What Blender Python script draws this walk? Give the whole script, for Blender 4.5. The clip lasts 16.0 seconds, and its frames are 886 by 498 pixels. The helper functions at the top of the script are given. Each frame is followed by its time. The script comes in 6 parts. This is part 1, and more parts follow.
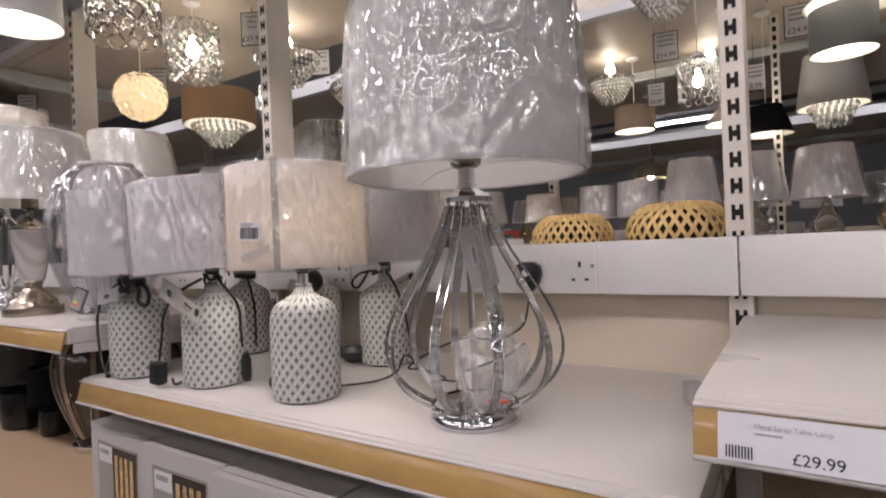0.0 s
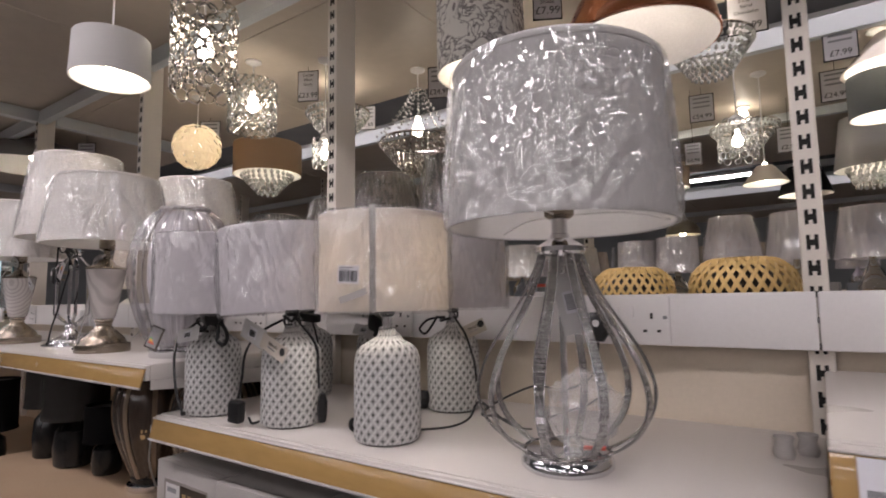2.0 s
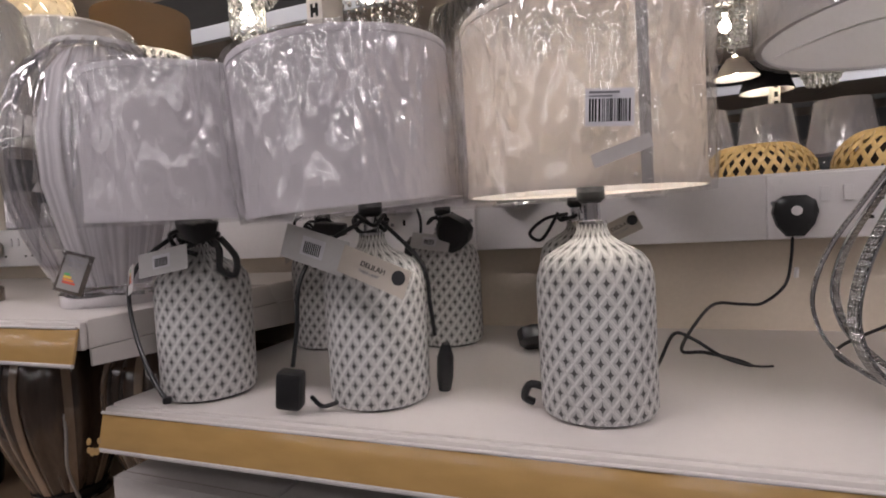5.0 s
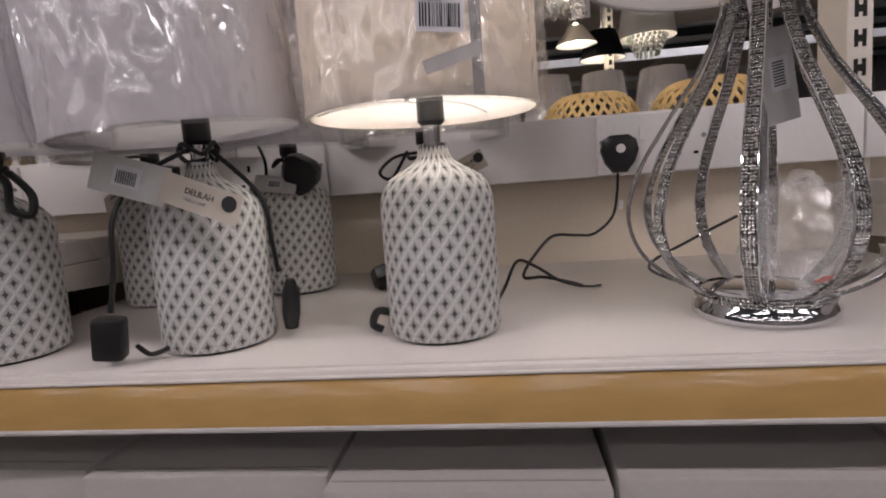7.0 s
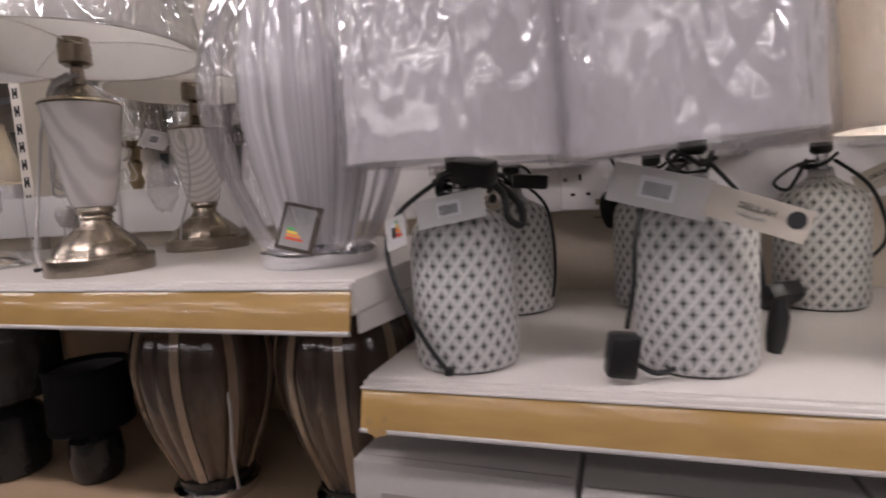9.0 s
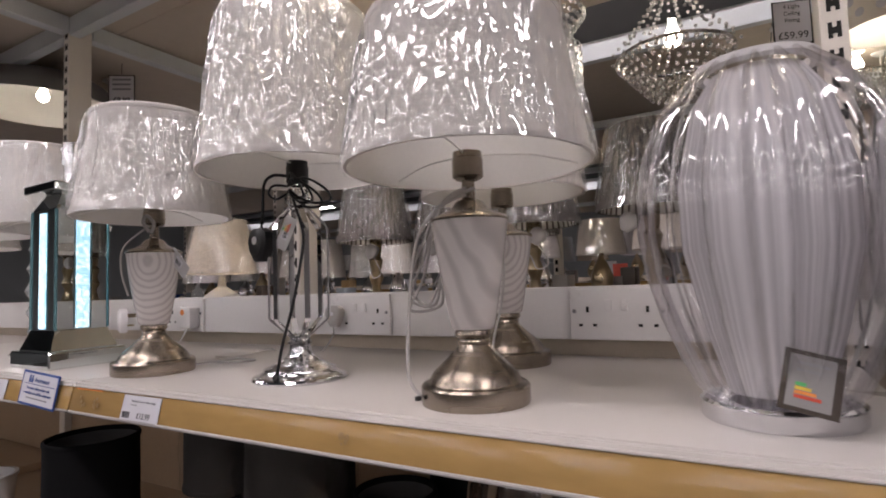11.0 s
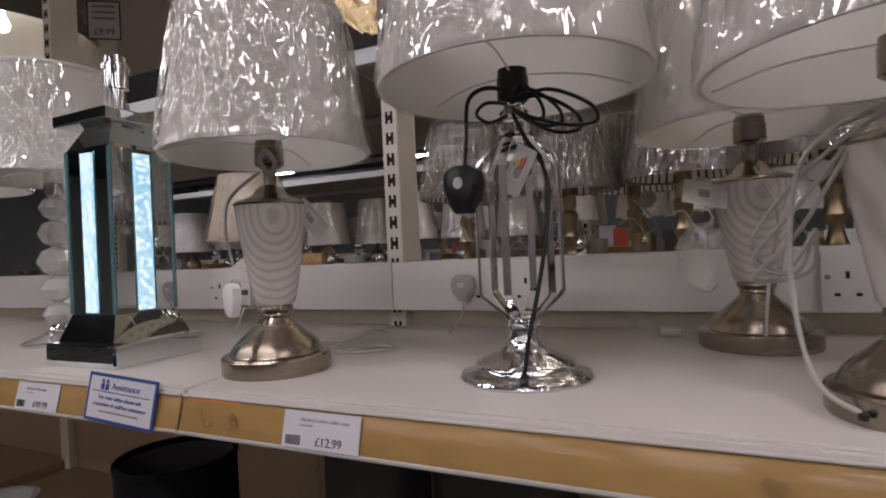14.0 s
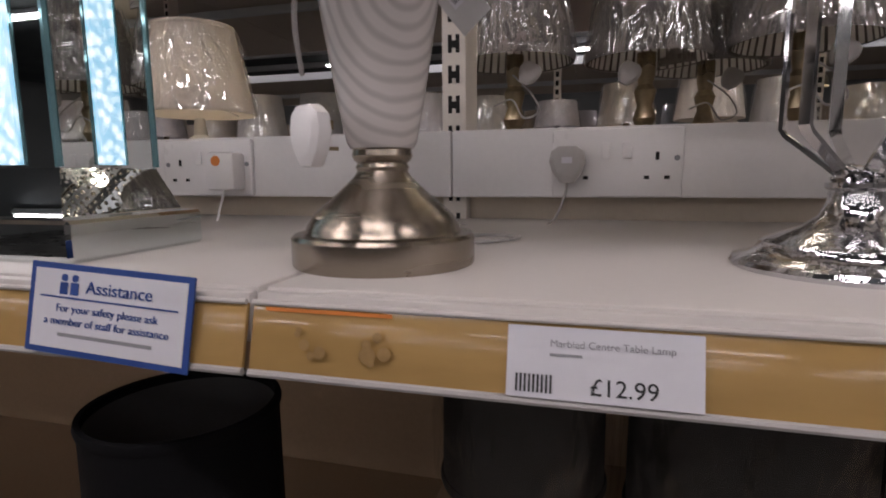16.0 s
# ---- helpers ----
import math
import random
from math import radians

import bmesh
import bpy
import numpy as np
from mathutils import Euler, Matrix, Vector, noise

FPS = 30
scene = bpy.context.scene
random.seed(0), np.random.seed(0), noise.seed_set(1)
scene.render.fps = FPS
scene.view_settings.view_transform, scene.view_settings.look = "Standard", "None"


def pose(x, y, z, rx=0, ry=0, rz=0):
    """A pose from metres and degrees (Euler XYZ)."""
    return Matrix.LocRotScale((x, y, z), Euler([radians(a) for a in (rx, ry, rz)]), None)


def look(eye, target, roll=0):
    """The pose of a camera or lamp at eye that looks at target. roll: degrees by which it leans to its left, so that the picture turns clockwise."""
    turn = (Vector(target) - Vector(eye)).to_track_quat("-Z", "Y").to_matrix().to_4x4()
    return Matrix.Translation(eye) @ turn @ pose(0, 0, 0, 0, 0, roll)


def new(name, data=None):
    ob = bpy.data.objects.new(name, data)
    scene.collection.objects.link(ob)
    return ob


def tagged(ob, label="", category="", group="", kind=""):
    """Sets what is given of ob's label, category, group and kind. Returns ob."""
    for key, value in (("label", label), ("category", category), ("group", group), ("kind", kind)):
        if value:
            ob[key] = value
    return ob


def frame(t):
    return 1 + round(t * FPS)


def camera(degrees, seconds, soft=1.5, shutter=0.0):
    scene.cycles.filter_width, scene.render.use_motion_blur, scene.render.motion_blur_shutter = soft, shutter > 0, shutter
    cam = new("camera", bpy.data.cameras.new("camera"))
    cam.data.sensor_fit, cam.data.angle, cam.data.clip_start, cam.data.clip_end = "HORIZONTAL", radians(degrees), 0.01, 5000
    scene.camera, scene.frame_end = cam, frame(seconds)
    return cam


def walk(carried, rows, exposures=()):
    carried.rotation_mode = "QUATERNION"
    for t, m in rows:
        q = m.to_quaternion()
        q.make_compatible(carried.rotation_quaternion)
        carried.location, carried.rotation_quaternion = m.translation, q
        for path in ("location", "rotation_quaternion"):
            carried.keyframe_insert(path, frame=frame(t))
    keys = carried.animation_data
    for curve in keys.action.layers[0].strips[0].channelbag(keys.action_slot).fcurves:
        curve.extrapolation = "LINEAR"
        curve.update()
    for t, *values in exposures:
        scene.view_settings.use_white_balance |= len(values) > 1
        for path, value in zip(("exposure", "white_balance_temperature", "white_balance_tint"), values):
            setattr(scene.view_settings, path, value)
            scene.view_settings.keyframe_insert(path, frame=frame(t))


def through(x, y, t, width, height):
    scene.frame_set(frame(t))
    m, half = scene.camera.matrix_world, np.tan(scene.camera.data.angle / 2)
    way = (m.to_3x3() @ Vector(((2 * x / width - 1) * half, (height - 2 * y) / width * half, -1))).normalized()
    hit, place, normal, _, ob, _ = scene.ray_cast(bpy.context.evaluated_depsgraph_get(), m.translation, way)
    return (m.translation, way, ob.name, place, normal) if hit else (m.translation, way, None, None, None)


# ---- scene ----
cam = camera(78.8, 16.0, soft=1.8, shutter=0.3)
AISLE = 17.5
EXPOSURES = [(0, 0.33), (1.5, 0.15), (2.5, 0.0), (3.5, -0.05), (6.5, -0.08), (9, 0.18), (10, 0.24), (12.5, -0.25), (13, -0.29), (15, -0.38), (16, -0.28)]
PATH = [
    (0, (0.068, 0.129, 1.306), (-1.027, 1.802, 1.302), -2.3),
    (0.5, (0.094, 0.086, 1.317), (-1.043, 1.722, 1.498), -1.7),
    (1, (0.088, 0.073, 1.314), (-1.057, 1.699, 1.537), -1.2),
    (1.5, (0.073, 0.058, 1.309), (-1.071, 1.683, 1.532), -1.2),
    (2, (0.005, 0.051, 1.3), (-1.133, 1.685, 1.491), -0.8),
    (2.5, (-0.13, 0.088, 1.292), (-1.243, 1.743, 1.44), -0.6),
    (3, (-0.258, 0.144, 1.287), (-1.305, 1.844, 1.407), -1.4),
    (3.5, (-0.323, 0.168, 1.279), (-1.287, 1.92, 1.304), -1.2),
    (3.7, (-0.349, 0.183, 1.278), (-1.291, 1.947, 1.285), -1.4),
    (5.8, (-0.508, 0.197, 1.263), (-1.07, 2.109, 1.098), -4.0),
    (6, (-0.501, 0.193, 1.261), (-1.027, 2.115, 1.085), -4.1),
    (6.5, (-0.465, 0.201, 1.244), (-0.847, 2.155, 1.052), -4.4),
    (7, (-0.466, 0.208, 1.229), (-0.718, 2.177, 0.988), -4.2),
    (7.5, (-0.493, 0.2, 1.224), (-0.686, 2.167, 0.916), -3.5),
    (8, (-0.554, 0.17, 1.242), (-0.787, 2.131, 0.927), -2.8),
    (8.5, (-0.649, 0.157, 1.248), (-1.102, 2.084, 0.96), -2.7),
    (9, (-0.792, 0.163, 1.258), (-1.417, 2.052, 1.058), -3.6),
    (9.5, (-0.881, 0.152, 1.278), (-1.614, 2.01, 1.166), -3.8),
    (10, (-0.96, 0.149, 1.293), (-2.001, 1.856, 1.338), -2.7),
    (12.3, (-1.267, 0.092, 1.332), (-2.149, 1.879, 1.493), -1.5),
    (12.5, (-1.286, 0.096, 1.33), (-2.152, 1.893, 1.485), -1.5),
    (13, (-1.371, 0.126, 1.321), (-2.21, 1.937, 1.452), -2.0),
    (13.5, (-1.465, 0.153, 1.311), (-2.302, 1.969, 1.35), -2.3),
    (14, (-1.516, 0.162, 1.323), (-2.358, 1.976, 1.329), -2.6),
    (14.5, (-1.609, 0.202, 1.285), (-2.501, 1.991, 1.322), -1.4),
    (15, (-1.74, 0.293, 1.251), (-2.493, 2.143, 1.159), -1.0),
    (15.5, (-1.795, 0.323, 1.235), (-2.386, 2.217, 0.984), -0.4),
    (16, (-1.828, 0.309, 1.253), (-2.349, 2.22, 0.974), -0.5),
]
walk(cam, [(t, look(eye, target, roll)) for t, eye, target, roll in PATH], exposures=EXPOSURES)

# ---- world and large lights ----
world = bpy.data.worlds.new("world")
scene.world = world
world.use_nodes = True
world.node_tree.nodes["Background"].inputs["Color"].default_value = (0.75, 0.82, 0.9, 1)
world.node_tree.nodes["Background"].inputs["Strength"].default_value = 0.05


def tube_lamp(x, y, z, length, watts, rz=0.0):
    data = bpy.data.lights.new("ceiling_tube_light", "AREA")
    data.shape, data.size, data.size_y, data.energy = "RECTANGLE", length, 0.16, watts
    data.color = (1.0, 0.895, 0.935)
    ob = new("ceiling_tube_light", data)
    ob.matrix_world = pose(x, y, z, 0, 0, rz)


for x in (-6.6, -4.2, -1.8, 0.6, 3.0):
    tube_lamp(x, -0.72, 3.24, 1.5, AISLE * 1.1)
for x in (-6.6, -4.2, -1.8, 0.6, 3.0):
    tube_lamp(x, 2.07, 3.24, 1.5, AISLE * 1.1)
for x in (-6.6, -2.6, 1.4):
    tube_lamp(x, 5.0, 3.24, 1.5, AISLE * 1.3)


# ---- materials ----
def mat(name, color, rough=0.5, metal=0.0, vary=0.08, scale=6.0, fine=180.0, bump=0.0, bump_scale=None, spec=0.5, coat=0.0, trans=0.0,
        ior=1.45, emit=None, strength=0.0, stretch=(1, 1, 1), sheen=0.0, subsurf=0.0):
    m = bpy.data.materials.new(name)
    m.use_nodes = True
    nt = m.node_tree
    n, l = nt.nodes, nt.links
    b = n["Principled BSDF"]
    b.inputs["Roughness"].default_value = rough
    b.inputs["Metallic"].default_value = metal
    b.inputs["Specular IOR Level"].default_value = spec
    b.inputs["Coat Weight"].default_value = coat
    b.inputs["Transmission Weight"].default_value = trans
    b.inputs["IOR"].default_value = ior
    b.inputs["Base Color"].default_value = (*color, 1)
    if emit:
        b.inputs["Emission Color"].default_value = (*emit, 1)
        b.inputs["Emission Strength"].default_value = strength
    tc = n.new("ShaderNodeTexCoord")
    mp = n.new("ShaderNodeMapping")
    mp.inputs["Scale"].default_value = stretch
    l.new(tc.outputs["Object"], mp.inputs["Vector"])
    big = n.new("ShaderNodeTexNoise")
    big.inputs["Scale"].default_value, big.inputs["Detail"].default_value = scale, 4
    small = n.new("ShaderNodeTexNoise")
    small.inputs["Scale"].default_value, small.inputs["Detail"].default_value = fine, 3
    l.new(mp.outputs[0], big.inputs["Vector"])
    l.new(mp.outputs[0], small.inputs["Vector"])
    if vary:
        add = n.new("ShaderNodeMath")
        add.operation = "ADD"
        l.new(big.outputs[0], add.inputs[0])
        l.new(small.outputs[0], add.inputs[1])
        rng = n.new("ShaderNodeMapRange")
        rng.inputs["From Min"].default_value, rng.inputs["From Max"].default_value = 0.6, 1.4
        rng.inputs["To Min"].default_value, rng.inputs["To Max"].default_value = 1 - vary, 1 + vary
        l.new(add.outputs[0], rng.inputs[0])
        mix = n.new("ShaderNodeVectorMath")
        mix.operation = "SCALE"
        mix.inputs[0].default_value = color
        l.new(rng.outputs[0], mix.inputs["Scale"])
        l.new(mix.outputs[0], b.inputs["Base Color"])
        rr = n.new("ShaderNodeMapRange")
        rr.inputs["From Min"].default_value, rr.inputs["From Max"].default_value = 0.3, 0.7
        rr.inputs["To Min"].default_value, rr.inputs["To Max"].default_value = max(0.02, rough * 0.8), min(1, rough * 1.2)
        l.new(big.outputs[0], rr.inputs[0])
        l.new(rr.outputs[0], b.inputs["Roughness"])
    if bump:
        bp = n.new("ShaderNodeBump")
        bp.inputs["Strength"].default_value, bp.inputs["Distance"].default_value = bump, 0.002
        src = small
        if bump_scale:
            src = n.new("ShaderNodeTexNoise")
            src.inputs["Scale"].default_value, src.inputs["Detail"].default_value = bump_scale, 4
            l.new(mp.outputs[0], src.inputs["Vector"])
        l.new(src.outputs[0], bp.inputs["Height"])
        l.new(bp.outputs[0], b.inputs["Normal"])
    return m


def wrap_material(name, gloss, haze, rough=0.1, tint=(1, 1, 1)):
    """Thin crinkled polythene: mostly clear, with sharp glints and a little milky haze."""
    m = bpy.data.materials.new(name)
    m.use_nodes = True
    nt = m.node_tree
    n, l = nt.nodes, nt.links
    n.remove(n["Principled BSDF"])
    out = n["Material Output"]
    clear = n.new("ShaderNodeBsdfTransparent")
    clear.inputs[0].default_value = (*tint, 1)
    shine = n.new("ShaderNodeBsdfGlossy")
    shine.inputs["Roughness"].default_value = rough
    milk = n.new("ShaderNodeBsdfDiffuse")
    milk.inputs[0].default_value = (0.85, 0.84, 0.86, 1)
    tc = n.new("ShaderNodeTexCoord")
    mp = n.new("ShaderNodeMapping")
    mp.inputs["Scale"].default_value = (1, 1, 0.33)
    l.new(tc.outputs["Object"], mp.inputs[0])
    no = n.new("ShaderNodeTexNoise")
    no.inputs["Scale"].default_value, no.inputs["Detail"].default_value, no.inputs["Distortion"].default_value = 34, 3, 1.2
    l.new(mp.outputs[0], no.inputs["Vector"])
    vo = n.new("ShaderNodeTexVoronoi")
    vo.inputs["Scale"].default_value = 27
    l.new(mp.outputs[0], vo.inputs["Vector"])
    add = n.new("ShaderNodeMath")
    add.operation = "MULTIPLY_ADD"
    add.inputs[1].default_value = 0.8
    l.new(vo.outputs["Distance"], add.inputs[0])
    l.new(no.outputs[0], add.inputs[2])
    bp = n.new("ShaderNodeBump")
    bp.inputs["Strength"].default_value, bp.inputs["Distance"].default_value = 0.1, 0.002
    l.new(add.outputs[0], bp.inputs["Height"])
    l.new(bp.outputs[0], shine.inputs["Normal"])
    a = n.new("ShaderNodeMixShader")
    a.inputs[0].default_value = haze
    l.new(clear.outputs[0], a.inputs[1])
    l.new(milk.outputs[0], a.inputs[2])
    b = n.new("ShaderNodeMixShader")
    b.inputs[0].default_value = gloss
    l.new(a.outputs[0], b.inputs[1])
    l.new(shine.outputs[0], b.inputs[2])
    l.new(b.outputs[0], out.inputs[0])
    return m


def fabric(name, color, through=0.25, vary=0.05):
    """Shade cloth that lets some light through."""
    m = mat(name, color, 0.85, vary=vary, scale=9, fine=900, bump=0.25)
    nt = m.node_tree
    n, l = nt.nodes, nt.links
    tr = n.new("ShaderNodeBsdfTranslucent")
    tr.inputs[0].default_value = (*color, 1)
    mx = n.new("ShaderNodeMixShader")
    mx.inputs[0].default_value = through
    l.new(n["Principled BSDF"].outputs[0], mx.inputs[1])
    l.new(tr.outputs[0], mx.inputs[2])
    l.new(mx.outputs[0], n["Material Output"].inputs[0])
    return m


def glow(name, color, strength):
    m = bpy.data.materials.new(name)
    m.use_nodes = True
    b = m.node_tree.nodes["Principled BSDF"]
    b.inputs["Base Color"].default_value = (*color, 1)
    b.inputs["Emission Color"].default_value = (*color, 1)
    b.inputs["Emission Strength"].default_value = strength
    return m


class Nodes:
    """Short-hand for chains of math nodes."""

    def __init__(self, m):
        self.n, self.l = m.node_tree.nodes, m.node_tree.links

    def op(self, kind, *args):
        node = self.n.new("ShaderNodeMath")
        node.operation = kind
        for i, a in enumerate(args):
            if isinstance(a, (int, float)):
                node.inputs[i].default_value = a
            else:
                self.l.new(a, node.inputs[i])
        return node.outputs[0]


def vase_pattern():
    m = mat("patterned_ceramic", (0.7, 0.7, 0.68), 0.55, vary=0.0)
    k = Nodes(m)
    tc = k.n.new("ShaderNodeTexCoord")
    sep = k.n.new("ShaderNodeSeparateXYZ")
    k.l.new(tc.outputs["Object"], sep.inputs[0])
    u = k.op("MULTIPLY", k.op("ARCTAN2", sep.outputs[1], sep.outputs[0]), 22 / (2 * math.pi))
    v = k.op("MULTIPLY", sep.outputs[2], 1 / 0.0177)
    du, dv = k.op("PINGPONG", u, 0.5), k.op("PINGPONG", v, 0.5)
    eu, ev = k.op("SUBTRACT", 0.5, du), k.op("SUBTRACT", 0.5, dv)

    def star(a, b):
        return k.op("ADD", k.op("SQRT", a), k.op("SQRT", k.op("MULTIPLY", b, 0.8)))

    near = k.op("MINIMUM", star(du, dv), star(eu, ev))
    dark = k.op("LESS_THAN", near, 0.54)
    edge = k.op("ABSOLUTE", k.op("SUBTRACT", k.op("ADD", du, dv), 0.5))
    line = k.op("LESS_THAN", edge, 0.085)
    beads = k.op("GREATER_THAN", k.op("MULTIPLY", k.op("SINE", k.op("MULTIPLY", u, 44.0)), k.op("SINE", k.op("MULTIPLY", v, 44.0))), -0.3)
    groove = k.op("MULTIPLY", k.op("LESS_THAN", edge, 0.03), beads)
    no = k.n.new("ShaderNodeTexNoise")
    no.inputs["Scale"].default_value = 260
    k.l.new(tc.outputs["Object"], no.inputs["Vector"])
    wear = k.n.new("ShaderNodeTexNoise")
    wear.inputs["Scale"].default_value, wear.inputs["Detail"].default_value = 26, 4
    k.l.new(tc.outputs["Object"], wear.inputs["Vector"])
    ground = k.op("ADD", 0.25, k.op("ADD", k.op("MULTIPLY", no.outputs[0], 0.16), k.op("MULTIPLY", wear.outputs[0], 0.16)))
    val = k.op("MAXIMUM", ground, k.op("MULTIPLY", line, 0.7))
    val = k.op("MULTIPLY", val, k.op("SUBTRACT", 1.0, k.op("MULTIPLY", groove, 0.55)))
    val = k.op("MULTIPLY", val, k.op("SUBTRACT", 1.0, k.op("MULTIPLY", dark, 0.82)))
    comb = k.n.new("ShaderNodeCombineColor")
    k.l.new(val, comb.inputs[0])
    k.l.new(k.op("MULTIPLY", val, 0.99), comb.inputs[1])
    k.l.new(k.op("MULTIPLY", val, 0.975), comb.inputs[2])
    b = k.n["Principled BSDF"]
    k.l.new(comb.outputs[0], b.inputs["Base Color"])
    bp = k.n.new("ShaderNodeBump")
    bp.inputs["Strength"].default_value, bp.inputs["Distance"].default_value = 0.7, 0.0015
    k.l.new(k.op("SUBTRACT", line, dark), bp.inputs["Height"])
    k.l.new(bp.outputs[0], b.inputs["Normal"])
    return m


def marble_pattern(rings=False):
    m = mat("veined_ceramic" if rings else "marbled_ceramic", (0.6, 0.56, 0.53), 0.22, vary=0.0, coat=0.4)
    n, l = m.node_tree.nodes, m.node_tree.links
    tc = n.new("ShaderNodeTexCoord")
    mp = n.new("ShaderNodeMapping")
    if rings:
        mp.inputs["Location"].default_value = (-0.012, 0.065, -0.185)
    else:
        mp.inputs["Rotation"].default_value = (0.5, 0.35, 0.2)
    l.new(tc.outputs["Object"], mp.inputs[0])
    w = n.new("ShaderNodeTexWave")
    if rings:
        w.wave_type, w.rings_direction = "RINGS", "SPHERICAL"
    w.inputs["Scale"].default_value, w.inputs["Distortion"].default_value = (30, 3.4) if rings else (12, 6)
    w.inputs["Detail"].default_value, w.inputs["Detail Scale"].default_value = 2.0, 0.7
    l.new(mp.outputs[0], w.inputs["Vector"])
    r = n.new("ShaderNodeValToRGB")
    r.color_ramp.elements[0].color, r.color_ramp.elements[0].position = (0.47, 0.435, 0.42, 1), 0.0
    r.color_ramp.elements[1].color, r.color_ramp.elements[1].position = (0.62, 0.58, 0.56, 1), 0.62
    l.new(w.outputs[0], r.inputs[0])
    l.new(r.outputs[0], n["Principled BSDF"].inputs["Base Color"])
    return m


def print_pattern():
    m = mat("flower_print", (0.75, 0.73, 0.7), 0.8, vary=0.0)
    n, l = m.node_tree.nodes, m.node_tree.links
    tc = n.new("ShaderNodeTexCoord")
    no = n.new("ShaderNodeTexNoise")
    no.inputs["Scale"].default_value, no.inputs["Detail"].default_value, no.inputs["Distortion"].default_value = 22, 5, 2.0
    l.new(tc.outputs["Object"], no.inputs["Vector"])
    r = n.new("ShaderNodeValToRGB")
    e = r.color_ramp.elements
    e[0].color, e[0].position = (0.78, 0.76, 0.73, 1), 0.44
    e[1].color, e[1].position = (0.78, 0.76, 0.73, 1), 0.56
    mid = e.new(0.5)
    mid.color = (0.16, 0.14, 0.15, 1)
    l.new(no.outputs[0], r.inputs[0])
    l.new(r.outputs[0], n["Principled BSDF"].inputs["Base Color"])
    return m


def stone_material(name, color, scale, metal=1.0, rough=0.12):
    """Tiny set stones in rows on metal."""
    m = mat(name, color, rough, metal, vary=0.0)
    n, l = m.node_tree.nodes, m.node_tree.links
    tc = n.new("ShaderNodeTexCoord")
    vo = n.new("ShaderNodeTexVoronoi")
    vo.inputs["Scale"].default_value, vo.inputs["Randomness"].default_value = scale, 0.35
    l.new(tc.outputs["Object"], vo.inputs["Vector"])
    bp = n.new("ShaderNodeBump")
    bp.inputs["Strength"].default_value, bp.inputs["Distance"].default_value = 1.0, 0.003
    l.new(vo.outputs["Distance"], bp.inputs["Height"])
    l.new(bp.outputs[0], n["Principled BSDF"].inputs["Normal"])
    return m


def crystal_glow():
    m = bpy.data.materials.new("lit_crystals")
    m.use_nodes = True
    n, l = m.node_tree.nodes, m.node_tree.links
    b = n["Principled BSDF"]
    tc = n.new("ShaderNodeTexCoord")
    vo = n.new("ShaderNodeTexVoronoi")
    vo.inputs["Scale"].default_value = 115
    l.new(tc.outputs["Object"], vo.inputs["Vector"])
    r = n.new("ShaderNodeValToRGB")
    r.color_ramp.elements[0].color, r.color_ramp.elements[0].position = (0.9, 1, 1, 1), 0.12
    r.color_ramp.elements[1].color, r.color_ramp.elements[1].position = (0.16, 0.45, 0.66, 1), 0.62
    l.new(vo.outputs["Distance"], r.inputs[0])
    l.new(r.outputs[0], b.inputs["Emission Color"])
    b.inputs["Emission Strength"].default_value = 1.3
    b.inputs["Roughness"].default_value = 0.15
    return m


WHITE = mat("white_laminate", (0.58, 0.545, 0.52), 0.32, vary=0.02, scale=2, fine=120)
CREAM = mat("cream_panel", (0.60, 0.525, 0.43), 0.5, vary=0.05, scale=3)
RAILW = mat("white_painted_steel", (0.75, 0.73, 0.73), 0.38, vary=0.03)
POSTW = mat("ivory_painted_steel", (0.68, 0.63, 0.57), 0.42, vary=0.05)
SLOT = mat("dark_slot", (0.012, 0.011, 0.01), 0.8, vary=0.0)
STRIP = mat("yellow_ticket_strip", (0.385, 0.24, 0.09), 0.15, vary=0.12, scale=14, fine=90, coat=0.5, stretch=(0.25, 1, 1))
CLEARP = wrap_material("clear_strip", 0.06, 0.02, 0.08)
WRAP = wrap_material("polythene_wrap", 0.22, 0.06, 0.075)
def painted_streak_sleeve():
    m = fabric("sleeve_painted_rib_glints", (0.8, 0.77, 0.82), 0.3)
    k = Nodes(m)
    tc = k.n.new("ShaderNodeTexCoord")
    sep = k.n.new("ShaderNodeSeparateXYZ")
    k.l.new(tc.outputs["Object"], sep.inputs[0])
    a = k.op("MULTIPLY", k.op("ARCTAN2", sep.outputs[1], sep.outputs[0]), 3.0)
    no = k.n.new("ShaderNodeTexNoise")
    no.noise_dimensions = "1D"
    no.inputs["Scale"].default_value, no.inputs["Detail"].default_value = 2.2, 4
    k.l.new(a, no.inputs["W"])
    # Pale and grey streaks painted here imitate light refracted by the glass ribs.
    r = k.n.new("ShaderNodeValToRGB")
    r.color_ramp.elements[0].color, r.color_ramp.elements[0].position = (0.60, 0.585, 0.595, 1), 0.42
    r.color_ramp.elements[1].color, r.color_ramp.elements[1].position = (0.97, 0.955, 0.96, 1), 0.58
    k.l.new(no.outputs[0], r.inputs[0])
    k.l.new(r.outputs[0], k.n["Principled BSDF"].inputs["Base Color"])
    return m


